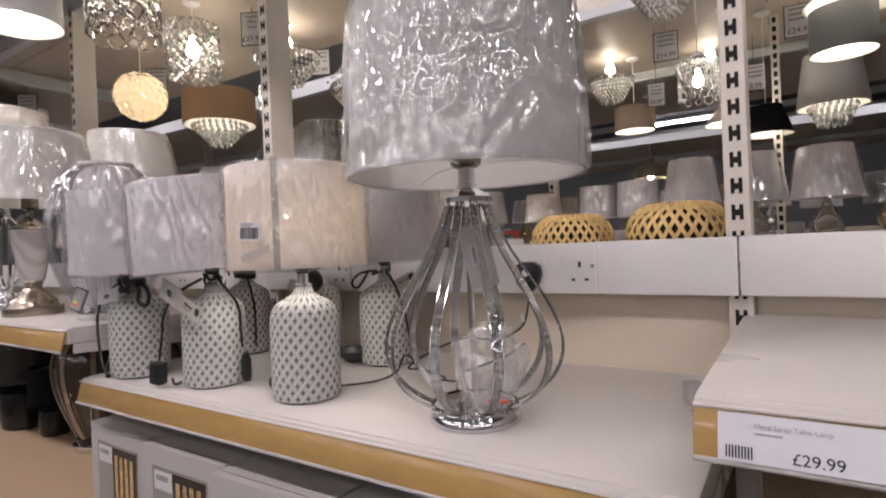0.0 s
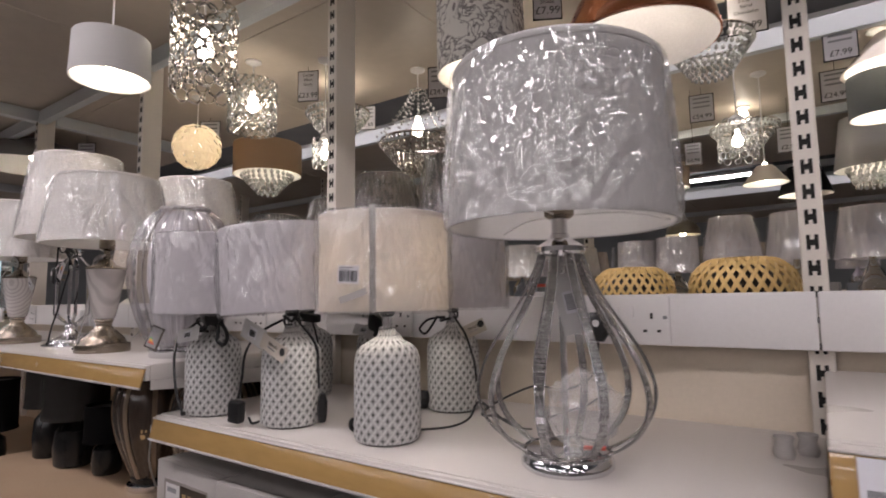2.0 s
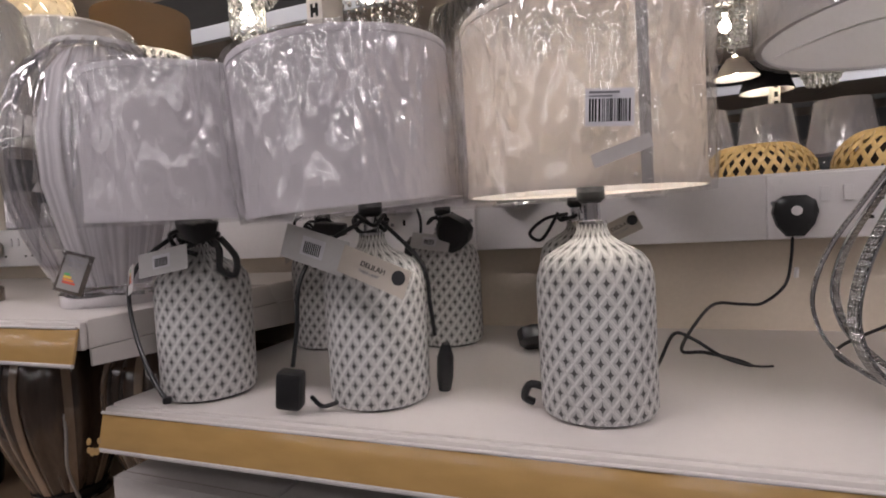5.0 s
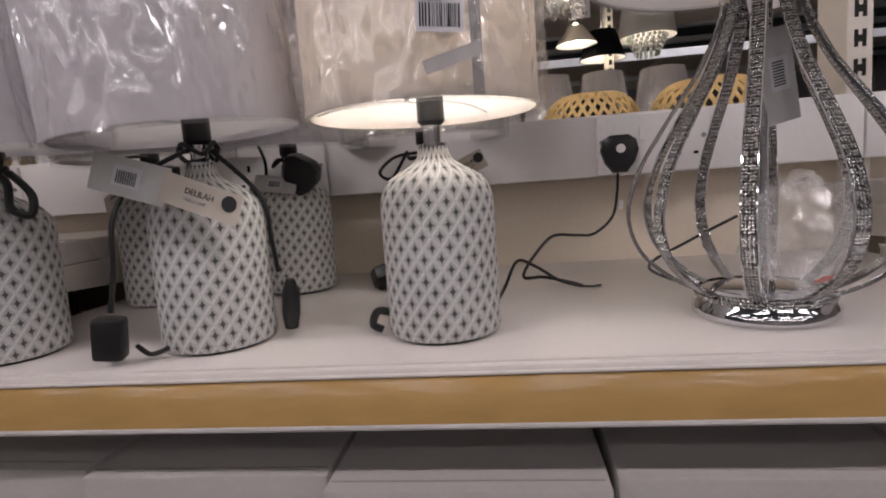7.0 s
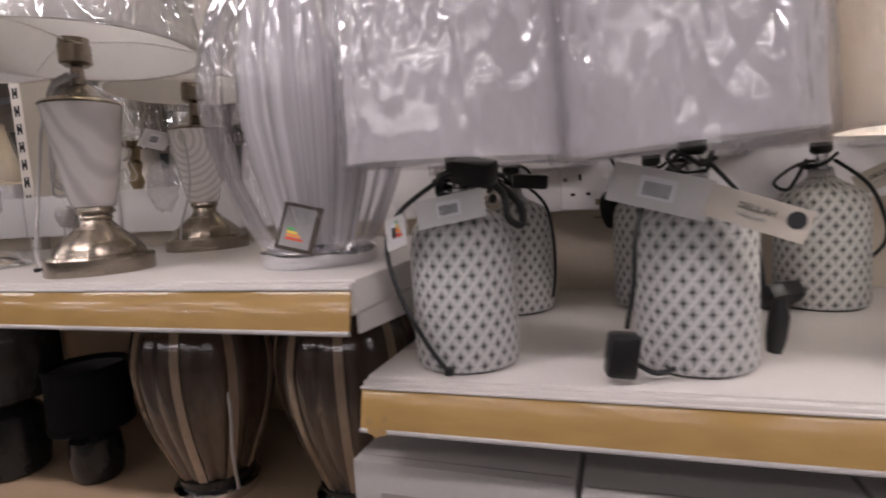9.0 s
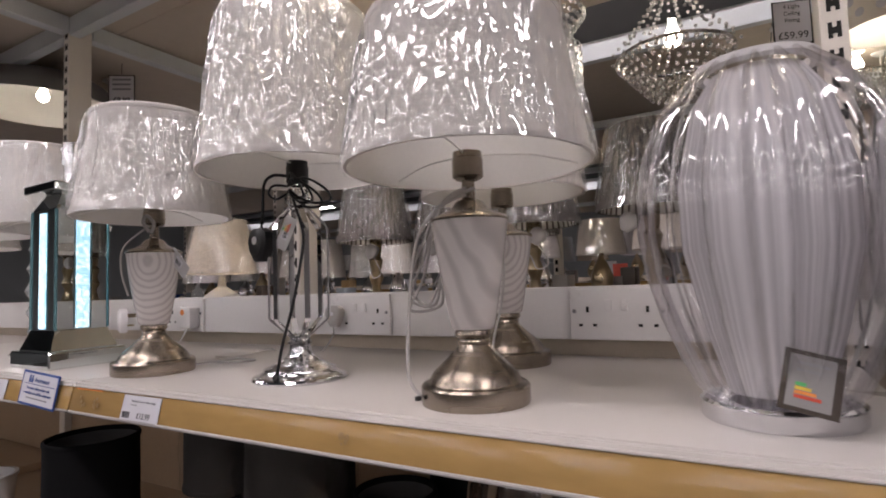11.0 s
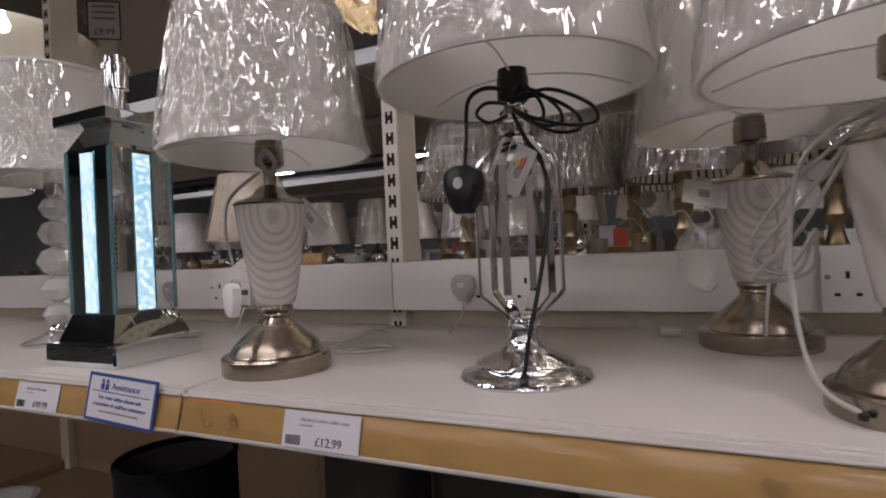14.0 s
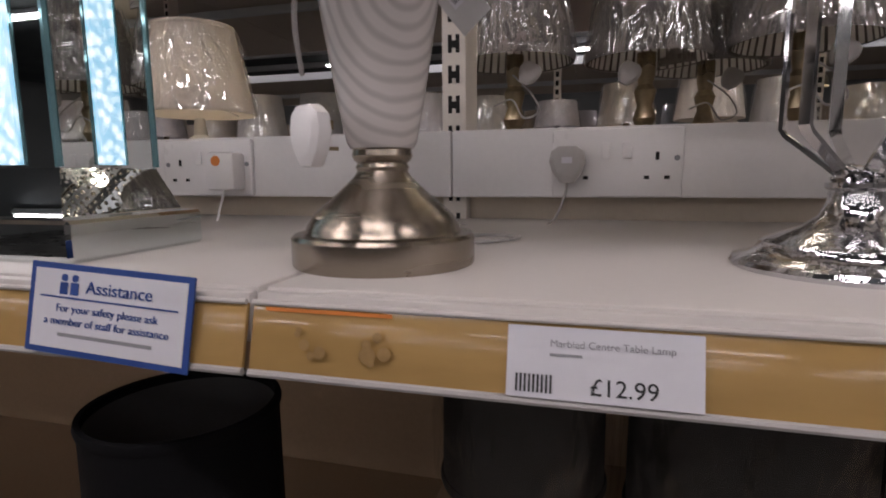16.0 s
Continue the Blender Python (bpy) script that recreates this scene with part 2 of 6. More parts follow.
WRAPD = wrap_material("thin_polythene", 0.06, 0.003, 0.16)
WRAPB = wrap_material("polythene_bag", 0.2, 0.13, 0.27)
SHW = fabric("white_shade_cloth", (0.84, 0.80, 0.77), 0.18)
SHL = fabric("lilac_white_shade_cloth", (0.80, 0.765, 0.80), 0.18)
SHC = fabric("cream_shade_cloth", (0.86, 0.80, 0.735), 0.4)
SHG = fabric("grey_shade_cloth", (0.68, 0.665, 0.66))
SHB = fabric("beige_shade_cloth", (0.50, 0.40, 0.30))
SHT = fabric("tan_shade_cloth", (0.36, 0.24, 0.15), 0.1)
SHD = fabric("blue_grey_shade_cloth", (0.24, 0.26, 0.28), 0.08)
PLEAT = fabric("grey_pleated_cloth", (0.14, 0.122, 0.11), 0.1)
SHIN_LIT = fabric("pale_shade_lining", (0.82, 0.80, 0.77), 0.5)
SHIN = mat("shade_lining", (0.82, 0.80, 0.77), 0.6, vary=0.03)
VASE = vase_pattern()
MARBLE = marble_pattern()
VEINED = marble_pattern(True)
PRINT = print_pattern()
CHROME = mat("chrome", (0.72, 0.72, 0.74), 0.07, 1.0, vary=0.03)
HAMMER = mat("hammered_chrome", (0.72, 0.72, 0.74), 0.08, 1.0, vary=0.03, bump=0.4, bump_scale=95)
NICKEL = mat("brushed_nickel", (0.33, 0.285, 0.235), 0.25, 1.0, vary=0.06, scale=8, fine=300, stretch=(1, 1, 8), bump=0.06)
turned = NICKEL.node_tree.nodes.new("ShaderNodeTangent")
turned.direction_type, turned.axis = "RADIAL", "Z"
NICKEL.node_tree.links.new(turned.outputs[0], NICKEL.node_tree.nodes["Principled BSDF"].inputs["Tangent"])
NICKEL.node_tree.nodes["Principled BSDF"].inputs["Anisotropic"].default_value = 0.7
NICKEL.node_tree.nodes["Principled BSDF"].inputs["Anisotropic Rotation"].default_value = 0.25
def rhinestones():
    m = stone_material("set_rhinestones", (0.8, 0.8, 0.8), 430, rough=0.14)
    n, l = m.node_tree.nodes, m.node_tree.links
    vo = [q for q in n if q.type == "TEX_VORONOI"][0]
    r = n.new("ShaderNodeValToRGB")
    r.color_ramp.elements[0].color, r.color_ramp.elements[0].position = (0.95, 0.95, 0.96, 1), 0.22
    r.color_ramp.elements[1].color, r.color_ramp.elements[1].position = (0.16, 0.155, 0.15, 1), 0.62
    l.new(vo.outputs["Distance"], r.inputs[0])
    l.new(r.outputs[0], n["Principled BSDF"].inputs["Base Color"])
    return m


STONES = rhinestones()
COPPER = mat("copper", (0.72, 0.33, 0.20), 0.12, 1.0, vary=0.05, bump=0.5, bump_scale=28)
BLACK = mat("black_plastic", (0.012, 0.012, 0.013), 0.35, vary=0.1)
BLACKC = mat("black_cloth", (0.006, 0.006, 0.007), 0.9, spec=0.12, vary=0.2, fine=600, bump=0.2)
DARKC = fabric("dark_brown_cloth", (0.012, 0.0095, 0.008), 0.05)
BLACKG = mat("black_glazed_ceramic", (0.012, 0.012, 0.013), 0.18, vary=0.1)
GREYP = mat("translucent_grey_cord", (0.42, 0.40, 0.39), 0.3, vary=0.05)
PLUGW = mat("white_plastic", (0.76, 0.74, 0.74), 0.3, vary=0.02)
def rib_glass():
    """Clear glass wall whose gloss grows towards grazing angles."""
    m = bpy.data.materials.new("ribbed_clear_glass")
    m.use_nodes = True
    n, l = m.node_tree.nodes, m.node_tree.links
    n.remove(n["Principled BSDF"])
    g = n.new("ShaderNodeBsdfGlossy")
    g.inputs["Roughness"].default_value = 0.03
    clear = n.new("ShaderNodeBsdfTransparent")
    clear.inputs[0].default_value = (0.965, 0.96, 0.975, 1)
    lw = n.new("ShaderNodeLayerWeight")
    edge = n.new("ShaderNodeMath")
    edge.operation = "POWER"
    edge.inputs[1].default_value = 2.2
    l.new(lw.outputs["Facing"], edge.inputs[0])
    fr = n.new("ShaderNodeMath")
    fr.operation = "MULTIPLY_ADD"
    fr.inputs[1].default_value, fr.inputs[2].default_value = 0.8, 0.10
    l.new(edge.outputs[0], fr.inputs[0])
    mx = n.new("ShaderNodeMixShader")
    l.new(fr.outputs[0], mx.inputs[0])
    l.new(clear.outputs[0], mx.inputs[1])
    l.new(g.outputs[0], mx.inputs[2])
    l.new(mx.outputs[0], n["Material Output"].inputs[0])
    return m


RIBGLASS = rib_glass()
GLASS = mat("clear_glass", (0.96, 0.97, 0.97), 0.02, vary=0.0, trans=1.0, ior=1.45)
SMOKE = mat("brown_striped_glass", (0.05, 0.033, 0.024), 0.1, vary=0.35, scale=10, coat=0.8, stretch=(1, 1, 0.15))
SMOKEL = mat("pale_brown_glass_stripe", (0.26, 0.19, 0.135), 0.12, vary=0.2, scale=12, coat=0.8, stretch=(1, 1, 0.2))
MIRROR = mat("mirror_glass", (0.80, 0.85, 0.85), 0.015, 1.0, vary=0.0)
TEAL = mat("mirror_bevel_edge", (0.22, 0.42, 0.46), 0.06, 0.6, vary=0.0)
CRYS = crystal_glow()
# White card; the under-shelf shade is put into its darker base colour.
CARD = mat("shaded_white_carton", (0.36, 0.338, 0.325), 0.5, vary=0.06, scale=5, coat=0.1)
CARDG = mat("grey_carton_print", (0.25, 0.225, 0.21), 0.45, vary=0.05)
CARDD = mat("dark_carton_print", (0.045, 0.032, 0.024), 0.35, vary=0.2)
GOLDP = mat("gold_carton_print", (0.45, 0.30, 0.14), 0.4, vary=0.5, scale=90)
PAPER = mat("white_paper", (0.62, 0.61, 0.65), 0.6, vary=0.02)
TAGP = mat("beige_tag_card", (0.50, 0.45, 0.39), 0.6, vary=0.04)
TAGG = mat("grey_tag_card", (0.52, 0.51, 0.51), 0.6, vary=0.04)
INK = mat("black_ink", (0.02, 0.02, 0.022), 0.6, vary=0.0)
GREYI = mat("grey_ink", (0.26, 0.26, 0.28), 0.6, vary=0.0)
BLUE = mat("blue_print", (0.022, 0.06, 0.24), 0.5, vary=0.0)
ORANGE = mat("orange_sticker", (0.75, 0.25, 0.06), 0.5, vary=0.0)
REDI = mat("red_print", (0.6, 0.08, 0.05), 0.5, vary=0.0)
YELI = mat("yellow_print", (0.75, 0.55, 0.08), 0.5, vary=0.0)
GREENI = mat("green_print", (0.10, 0.42, 0.14), 0.5, vary=0.0)
PINK = mat("pink_print", (0.62, 0.16, 0.22), 0.5, vary=0.0)
CANOPY = mat("beige_canopy_board", (0.50, 0.435, 0.37), 0.55, vary=0.06, scale=1.5, fine=20)
BEAM = mat("pale_blue_white_steel", (0.60, 0.63, 0.66), 0.4, vary=0.03)
ROOF = mat("dark_roof_sheeting", (0.085, 0.095, 0.105), 0.7, vary=0.15, scale=1.5)
FLOOR = mat("grey_vinyl_floor", (0.08, 0.074, 0.07), 0.3, vary=0.15, scale=2)
WALL = mat("off_white_wall", (0.36, 0.34, 0.33), 0.7, vary=0.06, scale=1)
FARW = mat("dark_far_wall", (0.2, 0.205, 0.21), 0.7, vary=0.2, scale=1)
WEAVE = mat("gold_woven_cane", (0.66, 0.46, 0.19), 0.35, 0.1, vary=0.15, scale=40)
MARK = mat("brown_glue", (0.27, 0.165, 0.06), 0.5, vary=0.2)
LABELG = mat("dull_grey_print", (0.26, 0.25, 0.25), 0.5, vary=0.05)
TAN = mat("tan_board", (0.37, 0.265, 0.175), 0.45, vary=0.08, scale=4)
BULB = glow("lit_bulb", (1.0, 0.88, 0.72), 26)
TUBE = glow("lit_tube", (1.0, 0.92, 0.93), 15)
CAPIZ = fabric("cream_petal_shell", (0.78, 0.70, 0.58), 0.5)
BEADS = mat("crystal_beads", (0.92, 0.92, 0.92), 0.05, 0.0, vary=0.0, trans=0.6, ior=1.6, spec=0.8)
SILVER = mat("silver_wire", (0.66, 0.64, 0.62), 0.18, 1.0, vary=0.05)
BRASS = mat("antique_brass", (0.36, 0.29, 0.19), 0.3, 1.0, vary=0.12)


# ---- mesh tools ----
def part(name, bm, material, parent=None, label="", smooth=True, m=None, recalc=True):
    if recalc:
        bmesh.ops.recalc_face_normals(bm, faces=bm.faces[:])
    me = bpy.data.meshes.new(name)
    bm.to_mesh(me)
    bm.free()
    for p in me.polygons:
        p.use_smooth = smooth
    if smooth:
        me.set_sharp_from_angle(angle=radians(38))
    me.materials.append(material)
    ob = new(name, me)
    if parent is not None:
        ob.parent = parent
    if m is not None:
        ob.matrix_basis = m
    if label:
        ob["label"] = label
    return ob


def thing(name, m, label, category, group="", kind=""):
    ob = new(name)
    ob.empty_display_size = 0.02
    ob.matrix_basis = m
    return tagged(ob, label, category, group, kind)


def twin(ob, parent, m):
    """A further object on the same mesh."""
    o = bpy.data.objects.new(ob.name.split(".")[0], ob.data)
    scene.collection.objects.link(o)
    o.parent = parent
    o.matrix_basis = m
    return o


def box(x0, x1, y0, y1, z0, z1, bevel=0.0, bm=None, seg=2):
    own = bm is None
    bm = bm or bmesh.new()
    r = bmesh.ops.create_cube(bm, size=1.0)
    for v in r["verts"]:
        v.co = Vector((x0 + (v.co.x + 0.5) * (x1 - x0), y0 + (v.co.y + 0.5) * (y1 - y0), z0 + (v.co.z + 0.5) * (z1 - z0)))
    if bevel and own:
        bmesh.ops.bevel(bm, geom=bm.edges[:], offset=bevel, segments=seg, affect="EDGES", profile=0.5)
    return bm


def lathe(profile, seg=48, bm=None, wobble=None, centre=(0, 0)):
    """Turn a profile of (radius, z) about the upright axis."""
    bm = bm or bmesh.new()
    rings = []
    for r, z in profile:
        if r < 1e-5:
            rings.append([bm.verts.new((centre[0], centre[1], z))])
            continue
        ring = []
        for i in range(seg):
            a = 2 * math.pi * i / seg
            rr = r + (wobble(a, z, r) if wobble else 0)
            ring.append(bm.verts.new((centre[0] + rr * math.cos(a), centre[1] + rr * math.sin(a), z)))
        rings.append(ring)
    for a, b in zip(rings, rings[1:]):
        for i in range(seg):
            j = (i + 1) % seg
            if len(a) == 1 and len(b) == 1:
                continue
            if len(a) == 1:
                bm.faces.new((a[0], b[i], b[j]))
            elif len(b) == 1:
                bm.faces.new((a[i], a[j], b[0]))
            else:
                bm.faces.new((a[i], a[j], b[j], b[i]))
    return bm


def smooth_path(points, steps=8):
    pts = [Vector(p) for p in points]
    out = []
    for i in range(len(pts) - 1):
        p0, p1, p2, p3 = pts[max(i - 1, 0)], pts[i], pts[i + 1], pts[min(i + 2, len(pts) - 1)]
        for k in range(steps):
            t = k / steps
            out.append(0.5 * ((2 * p1) + (p2 - p0) * t + (2 * p0 - 5 * p1 + 4 * p2 - p3) * t * t + (3 * p1 - p0 - 3 * p2 + p3) * t ** 3))
    out.append(pts[-1])
    return out


def tube(points, r, sides=8, bm=None, steps=8, flat=None, closed=False):
    """A round (or flat, half-width by half-thickness) section drawn along a smooth path."""
    bm = bm or bmesh.new()
    pts = smooth_path(points, steps) if steps > 1 else [Vector(p) for p in points]
    rings = []
    up = Vector((0, 0, 1))
    side_prev = None
    for i, p in enumerate(pts):
        d = (pts[min(i + 1, len(pts) - 1)] - pts[max(i - 1, 0)])
        if d.length < 1e-9:
            d = Vector((0, 0, 1))
        d.normalize()
        s = d.cross(up) if side_prev is None else side_prev - d * side_prev.dot(d)
        if s.length < 1e-4:
            s = d.cross(Vector((1, 0, 0)))
        s.normalize()
        side_prev = s
        t = d.cross(s)
        ring = []
        for k in range(sides):
            a = 2 * math.pi * k / sides
            ring.append(bm.verts.new(p + s * math.cos(a) * r + t * math.sin(a) * r))
        rings.append(ring)
    for a, b in zip(rings, rings[1:]):
        for k in range(sides):
            bm.faces.new((a[k], a[(k + 1) % sides], b[(k + 1) % sides], b[k]))
    bm.faces.new(rings[0])
    bm.faces.new(rings[-1])
    return bm


def ribbon(points, normals, half, thick, bm=None):
    """A flat strap along points; normals give its broad side."""
    bm = bm or bmesh.new()
    pts = [Vector(p) for p in points]
    rings = []
    for i, p in enumerate(pts):
        d = (pts[min(i + 1, len(pts) - 1)] - pts[max(i - 1, 0)]).normalized()
        nn = Vector(normals[i]).normalized()
        s = d.cross(nn).normalized()
        nn = s.cross(d)
        rings.append([bm.verts.new(p + s * a * half + nn * b * thick) for a, b in ((-1, -1), (1, -1), (1, 1), (-1, 1))])
    for a, b in zip(rings, rings[1:]):
        for k in range(4):
            bm.faces.new((a[k], a[(k + 1) % 4], b[(k + 1) % 4], b[k]))
    bm.faces.new(rings[0])
    bm.faces.new(rings[-1])
    return bm


def letters(text, size, material, parent, m, name="lettering", align="LEFT"):
    """Words as a thin flat mesh in the built-in font, in its own xy plane."""
    cu = bpy.data.curves.new(name, "FONT")
    cu.body, cu.size, cu.align_x, cu.align_y, cu.extrude = text, size, align, "CENTER", 0.0002
    tmp = bpy.data.objects.new(name, cu)
    scene.collection.objects.link(tmp)
    dg = bpy.context.evaluated_depsgraph_get()
    me = bpy.data.meshes.new_from_object(tmp.evaluated_get(dg))
    bpy.data.objects.remove(tmp)
    me.materials.clear()
    me.materials.append(material)
    ob = new(name, me)
    ob.parent = parent
    ob.matrix_basis = m
    return ob


FACE = pose(0, 0, 0, 90, 0, 0)  # stands a flat xy drawing up to face -y


def slab(x0, x1, z0, z1, y, thick=0.0006, bm=None):
    return box(x0, x1, y - thick, y, z0, z1, bm=bm)


def shade_bm(r0, r1, z0, z1, seg=64, thick=0.0015, pleats=0, depth=0.0):
    w = (lambda a, z, r: depth * abs(math.sin(a * pleats / 2)) - depth) if pleats else None
    s = pleats * 4 if pleats else seg
    prof = [(r0, z0), (r0 + (r1 - r0) * 0.5, (z0 + z1) / 2), (r1, z1), (r1 - thick, z1), (r0 - thick + (r1 - r0) * 0.5, (z0 + z1) / 2), (r0 - thick, z0), (r0, z0)]
    bm = lathe(prof[:-1], s, wobble=w)
    return bm


def wrap_bm(r0, r1, z0, z1, seed, amp=0.0078, gap=0.005, cell=0.0027, tall=3.0):
    """A loose polythene bag round a shade: long creases that wander and cross."""
    bm = bmesh.new()
    rr = random.Random(int(abs(seed) * 1000) + 17)
    seg = max(28, int(2 * math.pi * max(r0, r1) / cell))
    rows = max(5, int((z1 - z0) / (cell * tall)))
    slant, zf, cf = (1.8, 0.8, 1.0) if r0 - r1 > 0.015 else (5.0, 1.0, 1.0)
    lean = rr.uniform(-0.4, 0.4) * slant
    rings = []
    for j in range(rows + 1):
        f = j / rows
        z = z0 + (z1 - z0) * f
        base = r0 + (r1 - r0) * f
        hem = min(1.0, 0.25 + 5.0 * min(f, 1 - f))
        ring = []
        for i in range(seg):
            a = 2 * math.pi * (i + 0.5 * (j % 2)) / seg
            w = noise.noise(Vector((math.cos(a) * 2.2 + seed, math.sin(a) * 2.2, z * 7)))
            turns = (a + z * (lean + slant + 3.0 * w), a + z * (lean - 1.3 * slant + 3.0 * w), a + z * (lean - 4.0 * w))
            (c, q), (c2, q2), (c3, q3) = [(math.cos(b) * base, math.sin(b) * base) for b in turns]
            n1 = noise.noise(Vector((c * 42 * cf + seed, q * 42 * cf, z * 4 * zf)))
            n2 = noise.noise(Vector((c2 * 78 * cf, q2 * 78 * cf + seed, z * 6 * zf)))
            n3 = noise.noise(Vector((c3 * 165, q3 * 165 + seed, z * 12 * zf)))
            d = 1.2 * (0.3 - abs(n1)) + 0.8 * (0.28 - abs(n2)) + 0.45 * (0.25 - abs(n3))
            r = max(base + gap + amp * hem * d, base + 0.0016)
            ring.append(bm.verts.new((r * math.cos(a), r * math.sin(a), z)))
        rings.append(ring)
    for j, (a, b) in enumerate(zip(rings, rings[1:])):
        for i in range(seg):
            k = (i + 1) % seg
            if j % 2 == 0:
                bm.faces.new((a[i], a[k], b[i]))
                bm.faces.new((a[k], b[k], b[i]))
            else:
                bm.faces.new((a[i], b[k], b[i]))
                bm.faces.new((a[i], a[k], b[k]))
    return bm


def shade_parts(parent, r0, r1, z0, z1, cloth, seed, wrapped=True, spider=True, pleats=0, hem=True, lining=None, wrapmat=None):
    sh = part("shade", shade_bm(r0, r1, z0, z1, pleats=pleats, depth=0.0026 if pleats else 0), cloth, parent)
    if lining:
        part("lining", lathe([(r0 - 0.003, z0 + 0.001), (r1 - 0.003, z1 - 0.001)], 64), lining, sh)
    if hem:
        for r, z, n in ((r0, z0, "lower_hem"), (r1, z1, "upper_hem")):
            part(n, lathe([(r + 0.0012, z - 0.001), (r + 0.0022, z + 0.003), (r + 0.0012, z + 0.007), (r - 0.003, z + 0.007), (r - 0.003, z - 0.001), (r + 0.0012, z - 0.001)], 64), cloth, sh)
    if spider:
        bm = lathe([(0.014, z0 + 0.012), (0.016, z0 + 0.014), (0.014, z0 + 0.016), (0.012, z0 + 0.014), (0.014, z0 + 0.012)], 20)
        for k in range(3):
            a = 2 * math.pi * k / 3 + 0.4 + seed
            c, s = math.cos(a), math.sin(a)
            tube([(0.014 * c, 0.014 * s, z0 + 0.014), (r0 * 0.55 * c, r0 * 0.55 * s, z0 + 0.016), (r0 * 0.97 * c, r0 * 0.97 * s, z0 + 0.006)], 0.0011, 6, bm, 4)
        part("shade_carrier", bm, SHIN, sh)
    if wrapped:
        part("plastic_wrap", wrap_bm(r0, r1, z0 - 0.002, z1 + 0.003, seed), wrapmat or WRAP, parent, "clear crinkled plastic wrapping")
    return sh


# ---- the store ----
def structure(name, bm, material, label, category, smooth=False):
    return tagged(part(name, bm, material, smooth=smooth), label, category, kind="structure")


structure("floor", box(-14, 8, -10.1, 14, -0.05, 0.0), FLOOR, "grey vinyl shop floor", "floor")
structure("ceiling", box(-14, 8, -10.1, 14, 3.36, 3.5), ROOF, "dark grey metal store roof", "ceiling")
structure("wall_south", box(-14, 8, -10.1, -10.0, 0, 3.36), WALL, "plain off-white store wall", "wall")
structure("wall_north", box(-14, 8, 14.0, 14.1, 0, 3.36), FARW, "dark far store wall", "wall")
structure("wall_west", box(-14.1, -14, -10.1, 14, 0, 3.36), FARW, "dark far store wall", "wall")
structure("wall_east", box(8, 8.1, -10.1, 14, 0, 3.36), WALL, "plain off-white store wall", "wall")
for i in range(11):
    y = 2.6 + i * 1.05
    structure("trim_roof_%d" % (i + 1), box(-14, 8, y, y + 0.09, 3.27, 3.358), BEAM, "pale steel roof purlin under the dark roof", "beam")


def batten(x, y, z=3.298, length=1.5, rz=0.0):
    t = thing("ceiling_light", pose(x, y, z, 0, 0, rz), "lit white fluorescent batten under the dark roof", "ceiling light", "store ceiling lights")
    part("housing", box(-length / 2, length / 2, -0.09, 0.09, 0.0, 0.06, 0.008), BEAM, t)
    part("tube", box(-length / 2 + 0.03, length / 2 - 0.03, -0.065, 0.065, -0.03, 0.001, 0.012), TUBE, t)


for x in (-6.6, -4.2, -1.8, 0.6, 3.0):
    batten(x, 2.07)
    batten(x, -0.72)
for x, y in ((-9.5, 5.0), (-6.6, 5.0), (-2.6, 5.0), (1.4, 5.0), (-9.5, 7.4), (-5.5, 7.4), (-1.5, 7.4), (-10.5, 10), (-6.0, 10), (-1.5, 10)):
    batten(x, y)
for row in range(4):
    for x in (-9.0, -6.6, -4.2, -1.8, 0.6, 3.0, 5.4):
        batten(x, -2.6 - 2.1 * row)

# ---- the gondola: posts, rail, back panels, canopy ----
SLOT_ME = None


def post(x, y0, z0, z1, depth=0.07):
    global SLOT_ME
    t = thing("shelving_upright", pose(x, y0, 0), "ivory steel slotted shelving upright", "upright", "shelving uprights", "structure")
    part("upright", box(-0.016, 0.016, 0, depth, 0, z1, 0.002), POSTW, t, smooth=False)
    z = z0
    first = None
    if SLOT_ME is None:
        bm = box(-0.0075, -0.0025, -0.0006, 0.001, -0.011, 0.011)
        box(0.0025, 0.0075, -0.0006, 0.001, -0.011, 0.011, bm=bm)
        box(-0.004, 0.004, -0.0006, 0.001, -0.005, 0.004, bm=bm)
        o = part("slot", bm, SLOT, t, smooth=False, m=pose(0, 0, z))
        SLOT_ME = o
        z += 0.0375
    while z < z1 - 0.03:
        twin(SLOT_ME, t, pose(0, 0, z))
        z += 0.0375
    return t


for x in (1.0, 0.0, -1.0, -2.0, -3.0, -4.0):
    post(x, 1.0, 1.04, 2.2)

rail = thing("power_rail", pose(0, 0, 0), "white steel socket rail along the shelf back", "rail", kind="structure")
for x in (-4.0, -3.0, -2.0, -1.0, 0.0, 1.0):
    part("rail_section", box(x + 0.001, x + 0.999, 0.985, 1.075, 1.222, 1.306, 0.0025), RAILW, rail)
for i in range(5):
    x = -4.0 + i
    structure("wall_panel_%d" % (i + 1), box(x + 0.017, x + 0.983, 1.02, 1.035, 1.06, 1.222), CREAM, "cream shelving back panel", "back panel")
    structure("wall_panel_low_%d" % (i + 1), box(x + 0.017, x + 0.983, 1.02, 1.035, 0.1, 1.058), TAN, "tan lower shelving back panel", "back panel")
structure("wall_panel_6", box(1.017, 1.98, 1.02, 1.035, 0.1, 1.222), CREAM, "cream shelving back panel", "back panel")


def canopy(y0, y1, z, name, x0=-7.0, x1=2.0):
    bm = bmesh.new()
    x = x0
    while x < x1 - 0.01:
        box(x + 0.003, x + 0.997, y0, (y0 + y1) / 2 - 0.002, z, z + 0.018, bm=bm)
        box(x + 0.003, x + 0.997, (y0 + y1) / 2 + 0.002, y1, z, z + 0.018, bm=bm)
        x += 1.0
    structure(name, bm, CANOPY, "beige board display canopy that lamps hang from", "ceiling")


